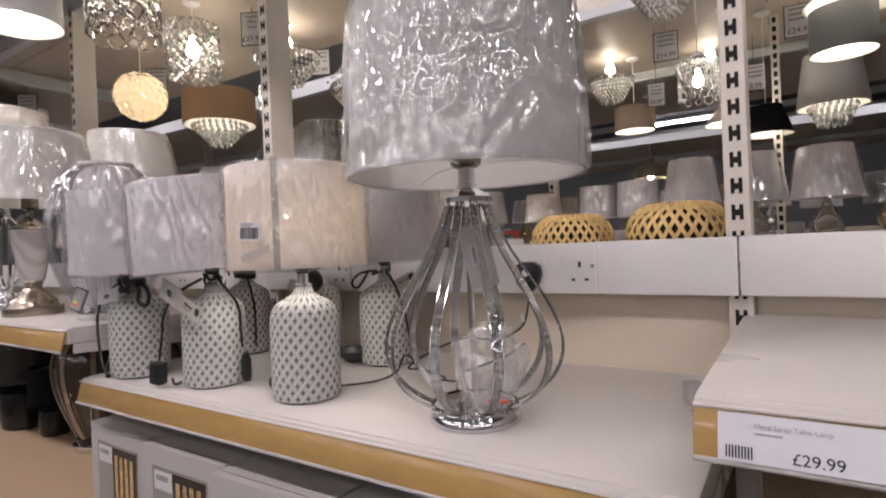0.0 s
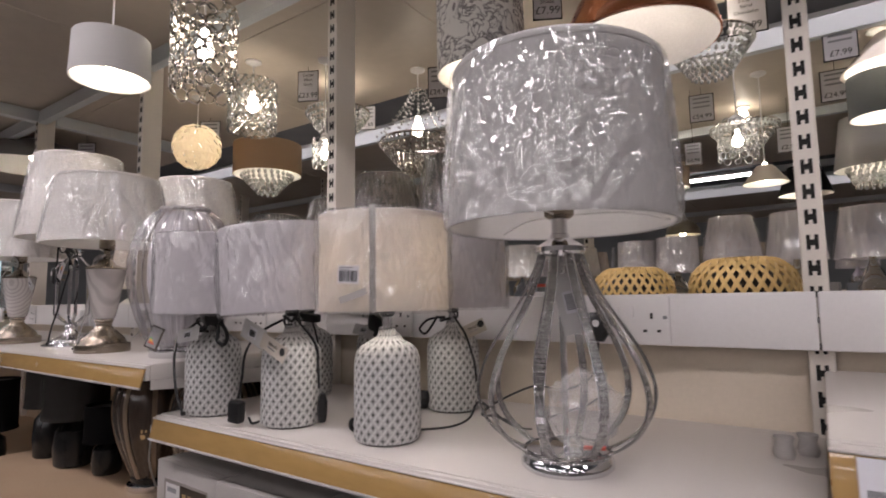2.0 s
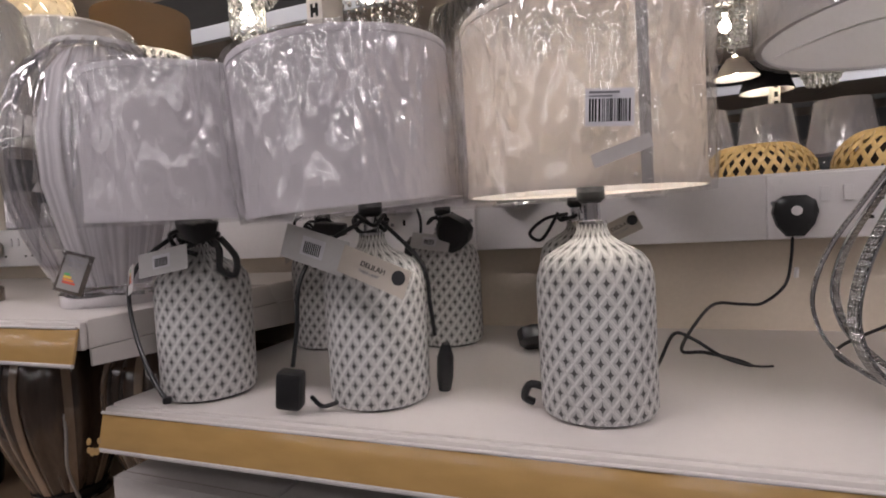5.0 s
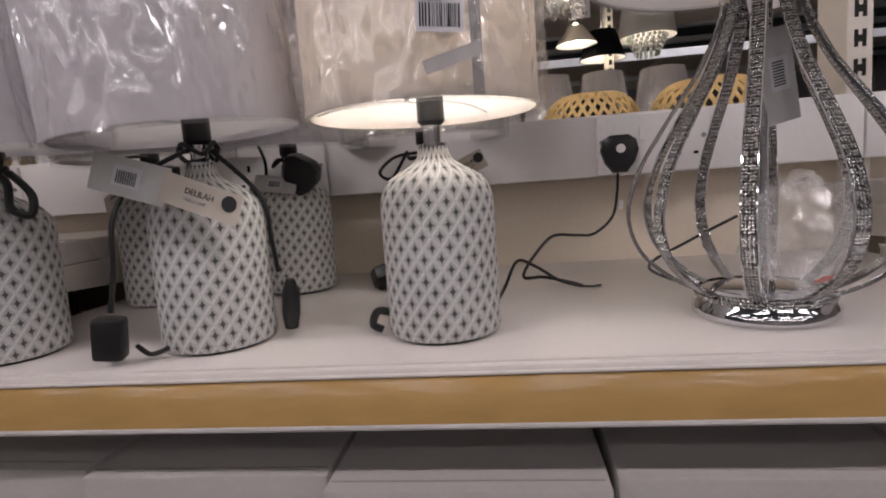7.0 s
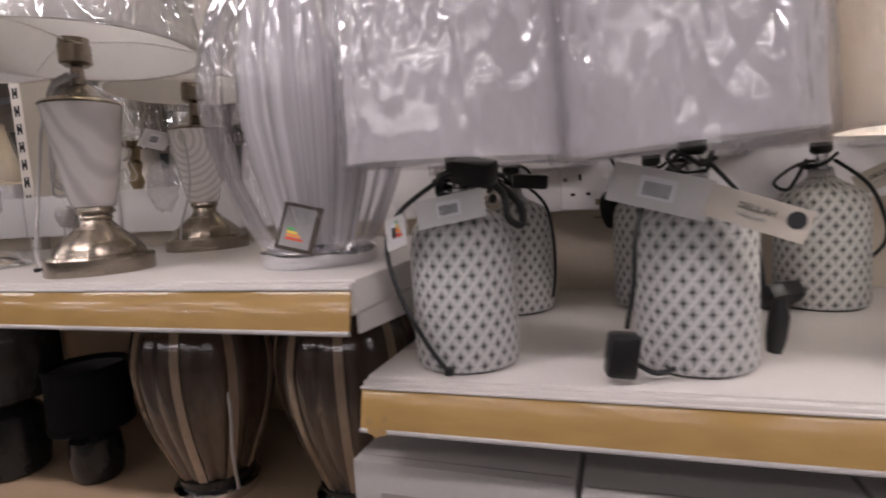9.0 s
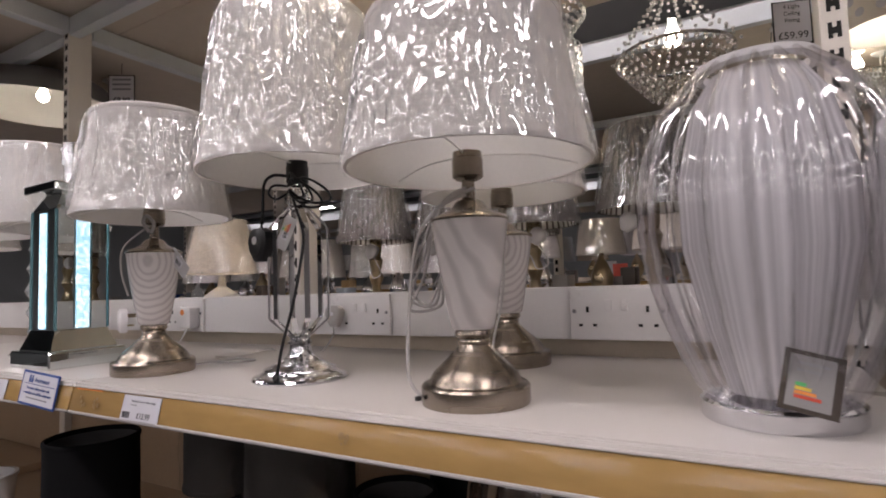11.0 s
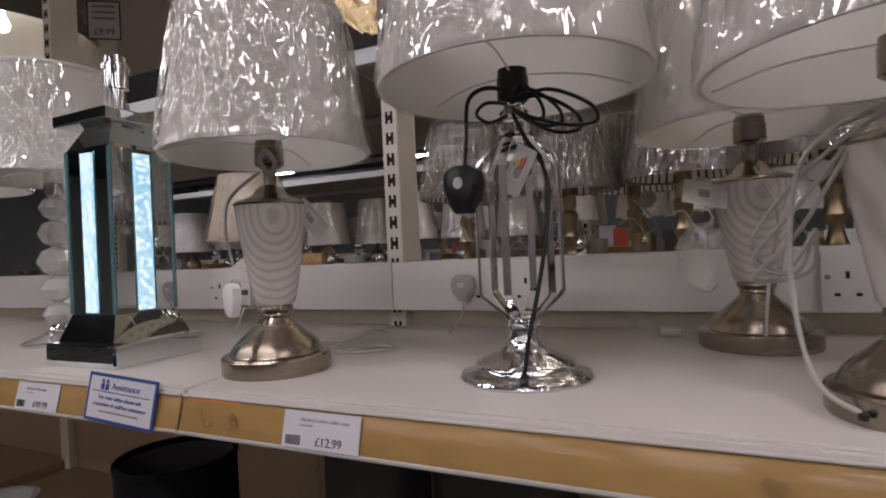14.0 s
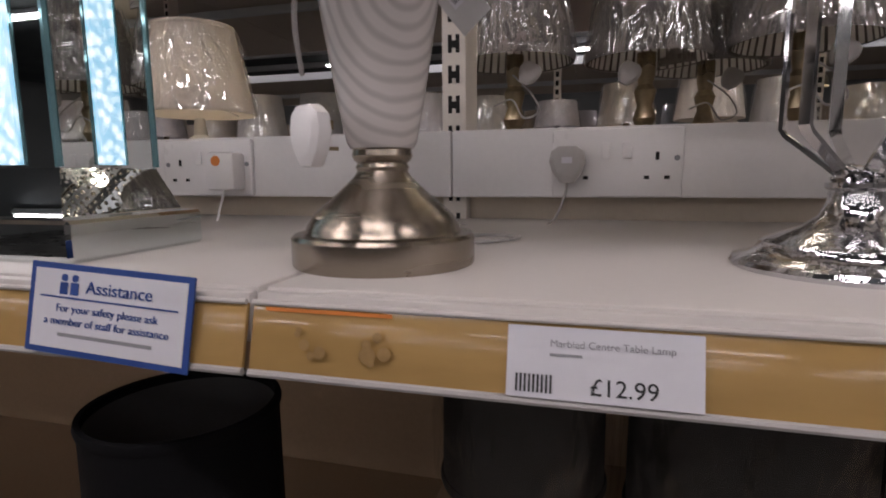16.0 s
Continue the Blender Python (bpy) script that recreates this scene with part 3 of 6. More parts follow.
canopy(0.42, 1.9, 2.23, "ceiling_canopy_1")
canopy(2.3, 4.4, 2.23, "ceiling_canopy_2")
canopy(5.4, 7.4, 2.23, "ceiling_canopy_3", -8, 3)
for n, (y, z, h) in enumerate(((1.0, 2.165, 0.06), (2.26, 2.19, 0.07), (3.22, 2.18, 0.045), (5.36, 2.19, 0.07), (6.4, 2.18, 0.045))):
    structure("trim_beam_%d" % (n + 1), box(-8, 3, y, y + 0.035, z, z + h, 0.003), BEAM, "pale blue-white steel canopy beam", "beam")
for n, x in enumerate((-3.0, -4.0, -5.0, 1.0)):
    structure("trim_arm_%d" % (n + 1), box(x - 0.02, x + 0.02, 0.45, 0.999, 2.17, 2.225, 0.003), BEAM, "pale steel canopy arm", "beam")
    structure("trim_arm_b_%d" % (n + 1), box(x - 0.02, x + 0.02, 1.072, 1.9, 2.17, 2.225, 0.003), BEAM, "pale steel canopy arm", "beam")


# ---- shelves ----
def shelf(x0, x1, z, y0=0.55, y1=1.018, top=WHITE, strip=True):
    t = thing("display_shelf", pose((x0 + x1) / 2, 0, z), "white laminate shelf with yellow ticket strip" if strip else "worn white lower shelf", "shelf", "gondola shelves")
    w = (x1 - x0) / 2 - 0.002
    part("board", box(-w, w, y0 + 0.012, y1, -0.03, 0.0, 0.003), top, t)
    part("nosing", box(-w, w, y0 + 0.004, y0 + 0.0118, -0.03, -0.002, 0.002), WHITE, t)
    if strip:
        bm = box(-w, w, -0.0015, 0.0015, -0.0345, 0, 0.0006)
        part("ticket_strip", bm, STRIP, t, "yellow wood-look ticket strip", m=pose(0, y0 + 0.003, -0.0075, -14))
        bm = tube([(-w, y0 - 0.0065, -0.0425), (w, y0 - 0.0065, -0.0425)], 0.0022, 8, None, 1)
        part("strip_lip", bm, GREYP, t)
        bm = tube([(-w, y0 + 0.001, -0.0065), (w, y0 + 0.001, -0.0065)], 0.0016, 8, None, 1)
        part("strip_top_edge", bm, WHITE, t)
    for s in (-1, 1):
        bm = box(s * w - (0.003 if s > 0 else 0), s * w + (0 if s > 0 else 0.003), y0 + 0.014, y1, -0.075, -0.0302)
        for v in bm.verts:
            if v.co.y < (y0 + y1) / 2 and v.co.z < -0.05:
                v.co.z = -0.047
        part("bracket", bm, WHITE, t, smooth=False)
    return t


SH2, SH1 = 1.10, 1.193
shelf(-1.015, 0.0, SH2, y0=0.576)
shelf(-2.0, -1.0, SH1)
shelf(-3.0, -2.0, SH1)
shelf(-4.0, -3.0, SH1)
shelf(0.0, 1.0, SH1)
shelf(-1.0, 0.0, 0.80, 0.5)
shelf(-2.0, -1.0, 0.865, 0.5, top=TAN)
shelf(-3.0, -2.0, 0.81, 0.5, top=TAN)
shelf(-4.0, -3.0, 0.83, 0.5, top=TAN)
shelf(0.0, 1.0, 0.83, 0.5)


# ---- small fittings ----
def sockets(x, plates=2, switch=True):
    """A double wall socket, 146 by 86 mm, on the rail."""
    t = thing("double_socket", pose(x, 0.985, 1.264), "white plastic double power socket on the rail", "socket", "power sockets")
    part("plate", box(-0.073, 0.073, -0.009, 0, -0.041, 0.039, 0.003), PLUGW, t)
    for s in (-1, 1):
        bm = box(s * 0.045 - 0.002, s * 0.045 + 0.002, -0.0098, -0.0088, 0.002, 0.011)
        for e in (-1, 1):
            box(s * 0.045 + e * 0.011 - 0.003, s * 0.045 + e * 0.011 + 0.003, -0.0098, -0.0088, -0.020, -0.016, bm=bm)
        part("socket_face", bm, SLOT, t, smooth=False)
        part("switch", box(s * 0.012 - 0.005, s * 0.012 + 0.005, -0.0125, -0.0085, 0.004, 0.022, 0.0012), PLUGW, t)
        part("screw", lathe([(0.0, -0.0), (0.0032, 0), (0.0032, 0.0012), (0, 0.0012)], 12), GREYI, t, m=pose(s * 0.066, -0.009, 0.004, 90))
    return t


sockets(-0.27)
sockets(-0.80)
sockets(-1.30)
sockets(-1.80)
sockets(-2.36)
sockets(-2.9)
sockets(0.62)


def plug_bm(s=1.0):
    bm = bmesh.new()
    prof = [(-0.020, -0.012), (-0.025, 0.004), (-0.022, 0.018), (-0.012, 0.025), (0.012, 0.025), (0.022, 0.018), (0.025, 0.004), (0.020, -0.012), (0.009, -0.026), (-0.009, -0.026)]
    rings = []
    for y, k in ((0.0, 0.94), (-0.006, 1.0), (-0.016, 0.97), (-0.021, 0.72)):
        rings.append([bm.verts.new((px * k * s, y * s, pz * k * s)) for px, pz in prof])
    for a, b in zip(rings, rings[1:]):
        for i in range(len(prof)):
            bm.faces.new((a[i], a[(i + 1) % len(prof)], b[(i + 1) % len(prof)], b[i]))
    bm.faces.new(rings[0])
    bm.faces.new(rings[-1])
    return bm


def plug(parent, m, material=BLACK, pins=True, dot=False):
    p = part("plug", plug_bm(), material, parent, m=m)
    if pins:
        bm = box(-0.002, 0.002, 0, 0.02, 0.006, 0.014)
        for e in (-1, 1):
            box(e * 0.011 - 0.003, e * 0.011 + 0.003, 0, 0.016, -0.012, -0.009, bm=bm)
        part("pin_block", bm, BRASS, p, smooth=False)
    if dot:
        part("fuse_cover", lathe([(0, 0), (0.006, 0), (0.006, 0.001), (0, 0.001)], 14), PLUGW if material is BLACK else GREYP, p, m=pose(0.0, -0.021, 0.006, 90))
    return p


def barcode(parent, w, h, m, paper=PAPER, bars=14, name="barcode_label"):
    p = part(name, slab(-w / 2, w / 2, -h / 2, h / 2, 0), paper, parent, m=m, smooth=False)
    bm = bmesh.new()
    rnd = random.Random(5)
    x = -w * 0.42
    while x < w * 0.4:
        b = w * rnd.choice((0.012, 0.02, 0.034))
        slab(x, x + b, -h * 0.38, h * 0.22, -0.0008, 0.0003, bm)
        x += b + w * rnd.choice((0.015, 0.025, 0.04))
    part("barcode_print", bm, INK, p, smooth=False)
    bm = slab(-w * 0.42, w * 0.2, h * 0.36, h * 0.42, -0.0008, 0.0003)
    slab(-w * 0.42, w * 0.05, h * 0.27, h * 0.31, -0.0008, 0.0003, bm)
    part("print_block", bm, GREYI, p, smooth=False)
    return p


def holder(parent, z, r, material, h=0.03, name="lamp_holder"):
    return part(name, lathe([(0, z), (r * 0.7, z), (r, z + h * 0.12), (r, z + h * 0.75), (r * 0.93, z + h * 0.8), (r * 0.93, z + h), (0, z + h)], 28), material, parent)


# ---- patterned ceramic lamps ----
def vase_lamp(x, y, seed, cloth, label, turn=0.0, tilt=(0, 0), cord=None, tag=None, r=0.0485, shade_r=0.101, shade=(0.187, 0.326), label_on=False, sh_shift=0.0, lean=(0, 0)):
    t = thing("table_lamp", pose(x, y, SH2, lean[0], lean[1], turn), label, "table lamp", "patterned ceramic lamps")
    H = 0.151
    prof = [(0, 0.0015), (r * 0.86, 0.0015), (r * 0.95, 0.003), (r, 0.008), (r, 0.06), (r, 0.108), (r * 0.985, 0.118), (r * 0.93, 0.127), (r * 0.82, 0.1345), (r * 0.64, 0.140), (r * 0.45, 0.145),
            (r * 0.31, 0.150), (r * 0.26, 0.156), (r * 0.255, 0.160), (0, 0.160)]
    part("body", lathe(prof, 72), VASE, t, "white glazed ceramic with grey star pattern")
    part("foot_pad", lathe([(0, 0), (r * 0.84, 0), (r * 0.86, 0.0014), (0, 0.0014)], 40), BLACK, t)
    part("collar", lathe([(0, 0.160), (0.0125, 0.160), (0.0125, 0.1625), (0.0075, 0.1635), (0.0075, 0.178), (0, 0.178)], 28), CHROME, t, "chrome neck")
    holder(t, 0.1775, 0.0115, BLACK, 0.03)
    head = part("shade", shade_bm(shade_r, shade_r, shade[0], shade[1]), cloth, t, m=pose(sh_shift, 0, 0, *tilt))
    part("lining", lathe([(shade_r - 0.0025, shade[0] + 0.001), (shade_r - 0.0025, shade[1] - 0.001)], 64), SHIN_LIT if cloth is SHC else SHIN, head)
    for z, n in ((shade[0], "lower_hem"), (shade[1] - 0.006, "upper_hem")):
        part(n, lathe([(shade_r + 0.0008, z), (shade_r + 0.0012, z + 0.003), (shade_r + 0.0008, z + 0.006), (shade_r - 0.0025, z + 0.006), (shade_r - 0.0025, z), (shade_r + 0.0008, z)], 64), cloth, head)
    bm = lathe([(0.0135, 0.199), (0.0155, 0.2005), (0.0135, 0.202), (0.012, 0.2005), (0.0135, 0.199)], 20)
    for k in range(3):
        a = 2.094 * k + seed
        c, s = math.cos(a), math.sin(a)
        tube([(0.013 * c, 0.013 * s, 0.2005), (0.06 * c, 0.06 * s, 0.2005), (0.1 * c, 0.1 * s, 0.193)], 0.001, 6, bm, 4)
    part("shade_carrier", bm, SHIN, head)
    part("plastic_wrap", wrap_bm(shade_r, shade_r, shade[0] - 0.004, shade[1] + 0.002, seed), WRAP, head, "clear crinkled plastic wrapping")
    return t, head


def black_cord(parent, points, r=0.0021, name="cord", material=None):
    return part(name, tube(points, r, 8), material or BLACK, parent)


def coil(parent, centre, loops, radius, rnd, r=0.0021, material=None, drop=0.02):
    pts = []
    for k in range(loops * 6):
        a = k * math.pi / 3
        rr = radius * (0.75 + 0.4 * rnd.random())
        pts.append((centre[0] + rr * math.cos(a) * 1.35, centre[1] + rr * math.sin(a) * 0.75, centre[2] + drop * (rnd.random() - 0.5)))
    return part("flex_knot", tube(pts, r, 7, None, 5), material or BLACK, parent, "tied black flex" if material is None else "tied grey flex")


def swing_tag(parent, m, w=0.062, h=0.027, front=True, energy=False):
    """Folded card tag; its product name is shown as plain bars."""
    p = part("swing_tag", box(-w / 2, w / 2, -0.0004, 0.0004, -h / 2, h / 2), TAGP if front else TAGG, parent, m=m, smooth=False)
    if front:
        letters("DELILAH", h * 0.27, INK, p, pose(-w * 0.2, -0.0009, h * 0.1) @ FACE, "lettering")
        letters("TABLE LAMP", h * 0.15, GREYI, p, pose(-w * 0.2, -0.0009, -h * 0.16) @ FACE, "lettering")
        part("round_mark", lathe([(0, 0), (h * 0.26, 0), (h * 0.26, 0.0004), (0, 0.0004)], 20), INK, p, m=pose(w * 0.36, -0.0006, h * 0.12, 90))
    else:
        bm = slab(-w * 0.2, w * 0.16, -h * 0.25, h * 0.3, -0.0006, 0.0002)
        part("label", bm, PAPER, p, smooth=False)
        bm = bmesh.new()
        for k in range(9):
            slab(-w * 0.15 + k * w * 0.03, -w * 0.15 + k * w * 0.03 + w * 0.014, -h * 0.18, h * 0.16, -0.001, 0.0002, bm)
        part("barcode_print", bm, INK, p, smooth=False)
    if energy:
        for k, mm in enumerate((GREENI, YELI, ORANGE, REDI)):
            part("grade_bar", slab(w * 0.05, w * (0.14 + 0.06 * k), h * (0.25 - 0.14 * k), h * (0.35 - 0.14 * k), -0.0012, 0.0002), mm, p, smooth=False)
    return p


rnd = random.Random(11)
F3, h3 = vase_lamp(-0.527, 0.667, 1, SHC, "patterned white ceramic lamp with lit cream shade in plastic wrap", shade_r=0.096, sh_shift=-0.006)
# labels on the cream shade
barcode(h3, 0.031, 0.024, pose(0.110 * math.sin(0.28), -0.110 * math.cos(0.28), 0.236, 0, 3, 16))
bm = slab(-0.02, 0.02, -0.0045, 0.0045, 0)
part("sticker", bm, GREYP, h3, "grey printed sticker", m=pose(0.110 * math.sin(0.34), -0.110 * math.cos(0.34), 0.208, 0, -18, 19), smooth=False)
bm = bmesh.new()
for k in range(9):
    f0, f1 = 0.187 + k * 0.016, 0.187 + (k + 1) * 0.016
    aa = 0.56
    vs = [bm.verts.new((0.0972 * math.sin(b), -0.0972 * math.cos(b), z)) for b, z in ((aa - 0.045, f0), (aa + 0.045, f0), (aa + 0.045, f1), (aa - 0.045, f1))]
    bm.faces.new(vs)
part("seam_strip", bm, GREYP, h3, "grey glued seam")
bulb = part("bulb", lathe([(0, 0.207), (0.012, 0.209), (0.017, 0.222), (0.027, 0.245), (0.026, 0.262), (0.016, 0.276), (0, 0.281)], 24), glow("lamp_bulb", (1.0, 0.92, 0.86), 24), F3, "lit bulb")
black_cord(F3, [(0.036, 0.03, 0.012), (0.044, 0.10, 0.004), (0.052, 0.14, 0.010), (0.066, 0.146, 0.036), (0.085, 0.147, 0.030), (0.112, 0.148, 0.012), (0.137, 0.149, 0.004), (0.128, 0.16, 0.006), (0.095, 0.15, 0.016), (0.073, 0.146, 0.018),
                (0.085, 0.18, 0.034), (0.114, 0.246, 0.051), (0.145, 0.262, 0.049), (0.171, 0.276, 0.048), (0.200, 0.301, 0.067), (0.209, 0.309, 0.10), (0.211, 0.311, 0.13)], 0.0019)
black_cord(F3, [(0.137, 0.149, 0.004), (0.148, 0.150, 0.003), (0.158, 0.150, 0.004)], 0.0012)
plug(F3, pose(0.213, 0.316, 0.152), dot=True)
part("sleeve", lathe([(0.0028, 0), (0.0028, 0.012)], 10), PLUGW, F3, m=pose(0.209, 0.288, 0.078, 20))
bm = tube([(-0.046, -0.012, 0.022), (-0.056, -0.016, 0.024), (-0.062, -0.012, 0.012), (-0.055, -0.008, 0.006)], 0.0035, 8)
part("cord_end", bm, BLACK, F3)

F2, h2 = vase_lamp(-0.733, 0.660, 2, SHL, "patterned white ceramic lamp with card tag and wrapped lilac-white shade", tilt=(2, -3, 0))
coil(F2, (0.0, 0, 0.173), 2, 0.014, rnd)
swing_tag(F2, pose(-0.030, -0.054, 0.151, -8, 16, -8), 0.074, 0.031, False)
swing_tag(F2, pose(0.034, -0.064, 0.131, -6, 21, -4), 0.068, 0.024, True)
black_cord(F2, [(-0.005, -0.015, 0.172), (-0.035, -0.04, 0.15), (-0.047, -0.056, 0.12), (-0.05, -0.060, 0.08), (-0.056, -0.062, 0.045)])
part("plug", box(-0.012, 0.012, -0.009, 0.009, -0.018, 0.018, 0.004), BLACK, F2, m=pose(-0.060, -0.062, 0.024, 5, 7, 14))
black_cord(F2, [(-0.05, -0.045, 0.012), (-0.035, -0.05, 0.006), (-0.02, -0.048, 0.01)])
black_cord(F2, [(0.012, 0.0, 0.172), (0.046, 0.012, 0.13), (0.052, 0.012, 0.09), (0.055, 0.012, 0.06)])
part("inline_switch", lathe([(0, 0), (0.006, 0.002), (0.008, 0.015), (0.008, 0.035), (0.004, 0.048), (0, 0.048)], 14), BLACK, F2, m=pose(0.062, 0.012, 0.006, 4, 6))

F1, h1 = vase_lamp(-0.932, 0.643, 3, SHL, "patterned white ceramic lamp with looped black flex and wrapped shade", tilt=(1, 1.5, 0))
coil(F1, (0.006, -0.01, 0.172), 3, 0.017, rnd)
black_cord(F1, [(-0.01, -0.02, 0.172), (-0.045, -0.036, 0.145), (-0.057, -0.043, 0.115), (-0.045, -0.05, 0.075), (-0.022, -0.056, 0.035), (-0.003, -0.056, 0.008)], 0.0023)
part("cord_grommet", lathe([(0, -0.004), (0.004, -0.003), (0.0045, 0), (0.004, 0.003), (0, 0.004)], 14), BLACK, F1, m=pose(-0.002, -0.0555, 0.008))
coil(F1, (0.01, -0.016, 0.163), 3, 0.021, rnd, 0.0024, None, 0.03)
part("plug", box(-0.019, 0.019, -0.012, 0.012, -0.011, 0.011, 0.004), BLACK, F1, m=pose(0.022, -0.026, 0.176, 14, 12, -16))
black_cord(F1, [(0.03, -0.02, 0.17), (0.046, -0.022, 0.155), (0.050, -0.026, 0.135), (0.060, -0.018, 0.128), (0.058, -0.012, 0.145), (0.04, -0.012, 0.165)], 0.0034)
swing_tag(F1, pose(-0.044, -0.050, 0.128, -8, -14, -30), 0.03, 0.028, False, energy=True)
swing_tag(F1, pose(0.008, -0.056, 0.146, -12, -9, 6), 0.058, 0.024, False)


B1, _ = vase_lamp(-0.925, 0.868, 4, SHL, "patterned white ceramic lamp at the shelf back with black flex", tilt=(0, 0, 0))
coil(B1, (0, -0.01, 0.17), 2, 0.016, rnd)
black_cord(B1, [(0.012, -0.01, 0.17), (0.044, -0.024, 0.14), (0.053, -0.022, 0.1), (0.054, -0.022, 0.05), (0.05, -0.02, 0.02)])
part("plug", box(-0.022, 0.022, -0.011, 0.011, -0.009, 0.009, 0.004), BLACK, B1, m=pose(0.028, -0.024, 0.168, 5, 6, 8))
black_cord(B1, [(-0.03, -0.02, 0.165), (-0.034, -0.02, 0.18), (-0.012, -0.024, 0.19), (0.02, -0.024, 0.186), (0.03, -0.02, 0.172)])
swing_tag(B1, pose(-0.03, -0.035, 0.14, -10, -24, -20), 0.045, 0.022, True)
hp = thing("hanging_plug", pose(-0.805, 0.93, 1.225, 0, 0, 60), "black plug hanging from its flex in front of the rail", "plug")
plug(hp, Matrix.Identity(4), pins=True)
black_cord(hp, [(0, -0.01, 0.022), (0.0, -0.012, 0.05), (0.0, 0.0, 0.075), (0.004, 0.01, 0.09)])
B2, _ = vase_lamp(-0.752, 0.905, 5, SHL, "patterned white ceramic lamp at the shelf back with card tag")
coil(B2, (0, -0.005, 0.171), 1, 0.016, rnd)
plug(B2, pose(0.03, -0.03, 0.155, 20, 30, 0), pins=False)
swing_tag(B2, pose(-0.002, -0.047, 0.143, -22, 8, 0), 0.055, 0.022, False)
B3, _ = vase_lamp(-0.568, 0.902, 6, SHL, "patterned white ceramic lamp at the shelf back beside the rail", turn=0)
coil(B3, (-0.006, -0.005, 0.171), 1, 0.016, rnd)
swing_tag(B3, pose(0.052, -0.012, 0.148, -6, -24, 10), 0.05, 0.024, True)
black_cord(B3, [(0.01, -0.01, 0.17), (0.04, -0.02, 0.14), (0.056, -0.02, 0.1), (0.058, -0.015, 0.075), (0.05, 0, 0.055)])
plug(B3, pose(-0.055, -0.03, 0.025, 60, 0, 30), pins=False)
black_cord(B3, [(-0.01, -0.01, 0.17), (-0.035, -0.03, 0.165), (-0.055, -0.03, 0.148), (-0.04, -0.03, 0.14), (-0.02, -0.02, 0.172)])


# ---- cage lamp ----
cage = thing("table_lamp", pose(-0.258, 0.684, SH2), "chrome cage lamp with rhinestone straps and wrapped grey-white drum shade", "table lamp")
part("base", lathe([(0, 0), (0.052, 0), (0.055, 0.003), (0.055, 0.010), (0.052, 0.014), (0.051, 0.019), (0.049, 0.022), (0.038, 0.0235), (0, 0.0235)], 56), CHROME, cage, "polished chrome base")
part("stone_ring", lathe([(0.0495, 0.015), (0.0525, 0.016), (0.0535, 0.020), (0.0505, 0.0235)], 56), STONES, cage)
cage_prof = [(0.046, 0.020), (0.072, 0.033), (0.0945, 0.054), (0.1045, 0.079), (0.1035, 0.103), (0.0925, 0.133), (0.071, 0.168), (0.050, 0.200), (0.036, 0.228), (0.029, 0.247), (0.0255, 0.260)]
sp = smooth_path([(r, 0, z) for r, z in cage_prof], 6)
strap = None
for k in range(10):
    a = 2 * math.pi * k / 10 + 0.454
    m = pose(0, 0, 0, 0, 0, math.degrees(a))
    if strap is None:
        nr = [(sp[min(i + 1, len(sp) - 1)] - sp[max(i - 1, 0)]).cross(Vector((0, 1, 0))) for i in range(len(sp))]
        strap = part("strap", ribbon(sp, nr, 0.0053, 0.0008), CHROME, cage, m=m, smooth=True)
        stones = ribbon(sp, nr, 0.0045, 0.0015)
        stone0 = part("stone_band", stones, STONES, strap, "rows of small rhinestones")
    else:
        o = twin(strap, cage, m)
        twin(stone0, o, Matrix.Identity(4))
part("stem", lathe([(0.0042, 0.02), (0.0042, 0.262)], 16), CHROME, cage)
part("neck_cap", lathe([(0, 0.252), (0.026, 0.252), (0.031, 0.258), (0.031, 0.264), (0.022, 0.270), (0.013, 0.275), (0.012, 0.280), (0.010, 0.281), (0.0095, 0.312), (0, 0.312)], 36), CHROME, cage)
holder(cage, 0.300, 0.0185, NICKEL, 0.034)
shade_parts(cage, 0.139, 0.129, 0.290, 0.480, SHG, 2.2, lining=SHIN)
swing_tag(cage, pose(0.012, 0.0, 0.195, 8, 78, 30), 0.075, 0.034, False)
# bag of fittings inside the cage
bm = bmesh.new()
bmesh.ops.create_icosphere(bm, subdivisions=4, radius=1)
for v in bm.verts:
    n = noise.noise(v.co * 2.1) * 0.3 + noise.noise(v.co * 5.0) * 0.16
    v.co = Vector((v.co.x * 0.040, v.co.y * 0.036, v.co.z * 0.045)) * (1 + n)
bag = thing("parts_bag", pose(-0.232, 0.678, SH2 + 0.070, 0, 0, 20), "crumpled clear plastic bag of fittings inside the cage lamp", "plastic bag")
part("bag", bm, WRAPB, bag)
part("red_label", box(-0.012, 0.012, -0.001, 0.001, -0.005, 0.005), REDI, bag, m=pose(0.01, -0.02, -0.038, 60), smooth=False)
black_cord(cage, [(-0.05, 0.04, 0.02), (-0.07, 0.09, 0.03), (-0.02, 0.12, 0.05), (0.02, 0.1, 0.075)], 0.0016)
bm = bmesh.new()
for k, (x, y) in enumerate(((0, 0), (0.035, 0.012))):
    lathe([(0.011, 0), (0.013, 0.006), (0.010, 0.018), (0.012, 0.026)], 14, bm, centre=(x, y))
litter = part("cable_clip", bm, GREYP, m=pose(-0.045, 0.86, SH2, 0, 0, 30) @ pose(0, 0, 0.0))
tagged(litter, "small grey plastic fittings lying on the shelf", "fittings")


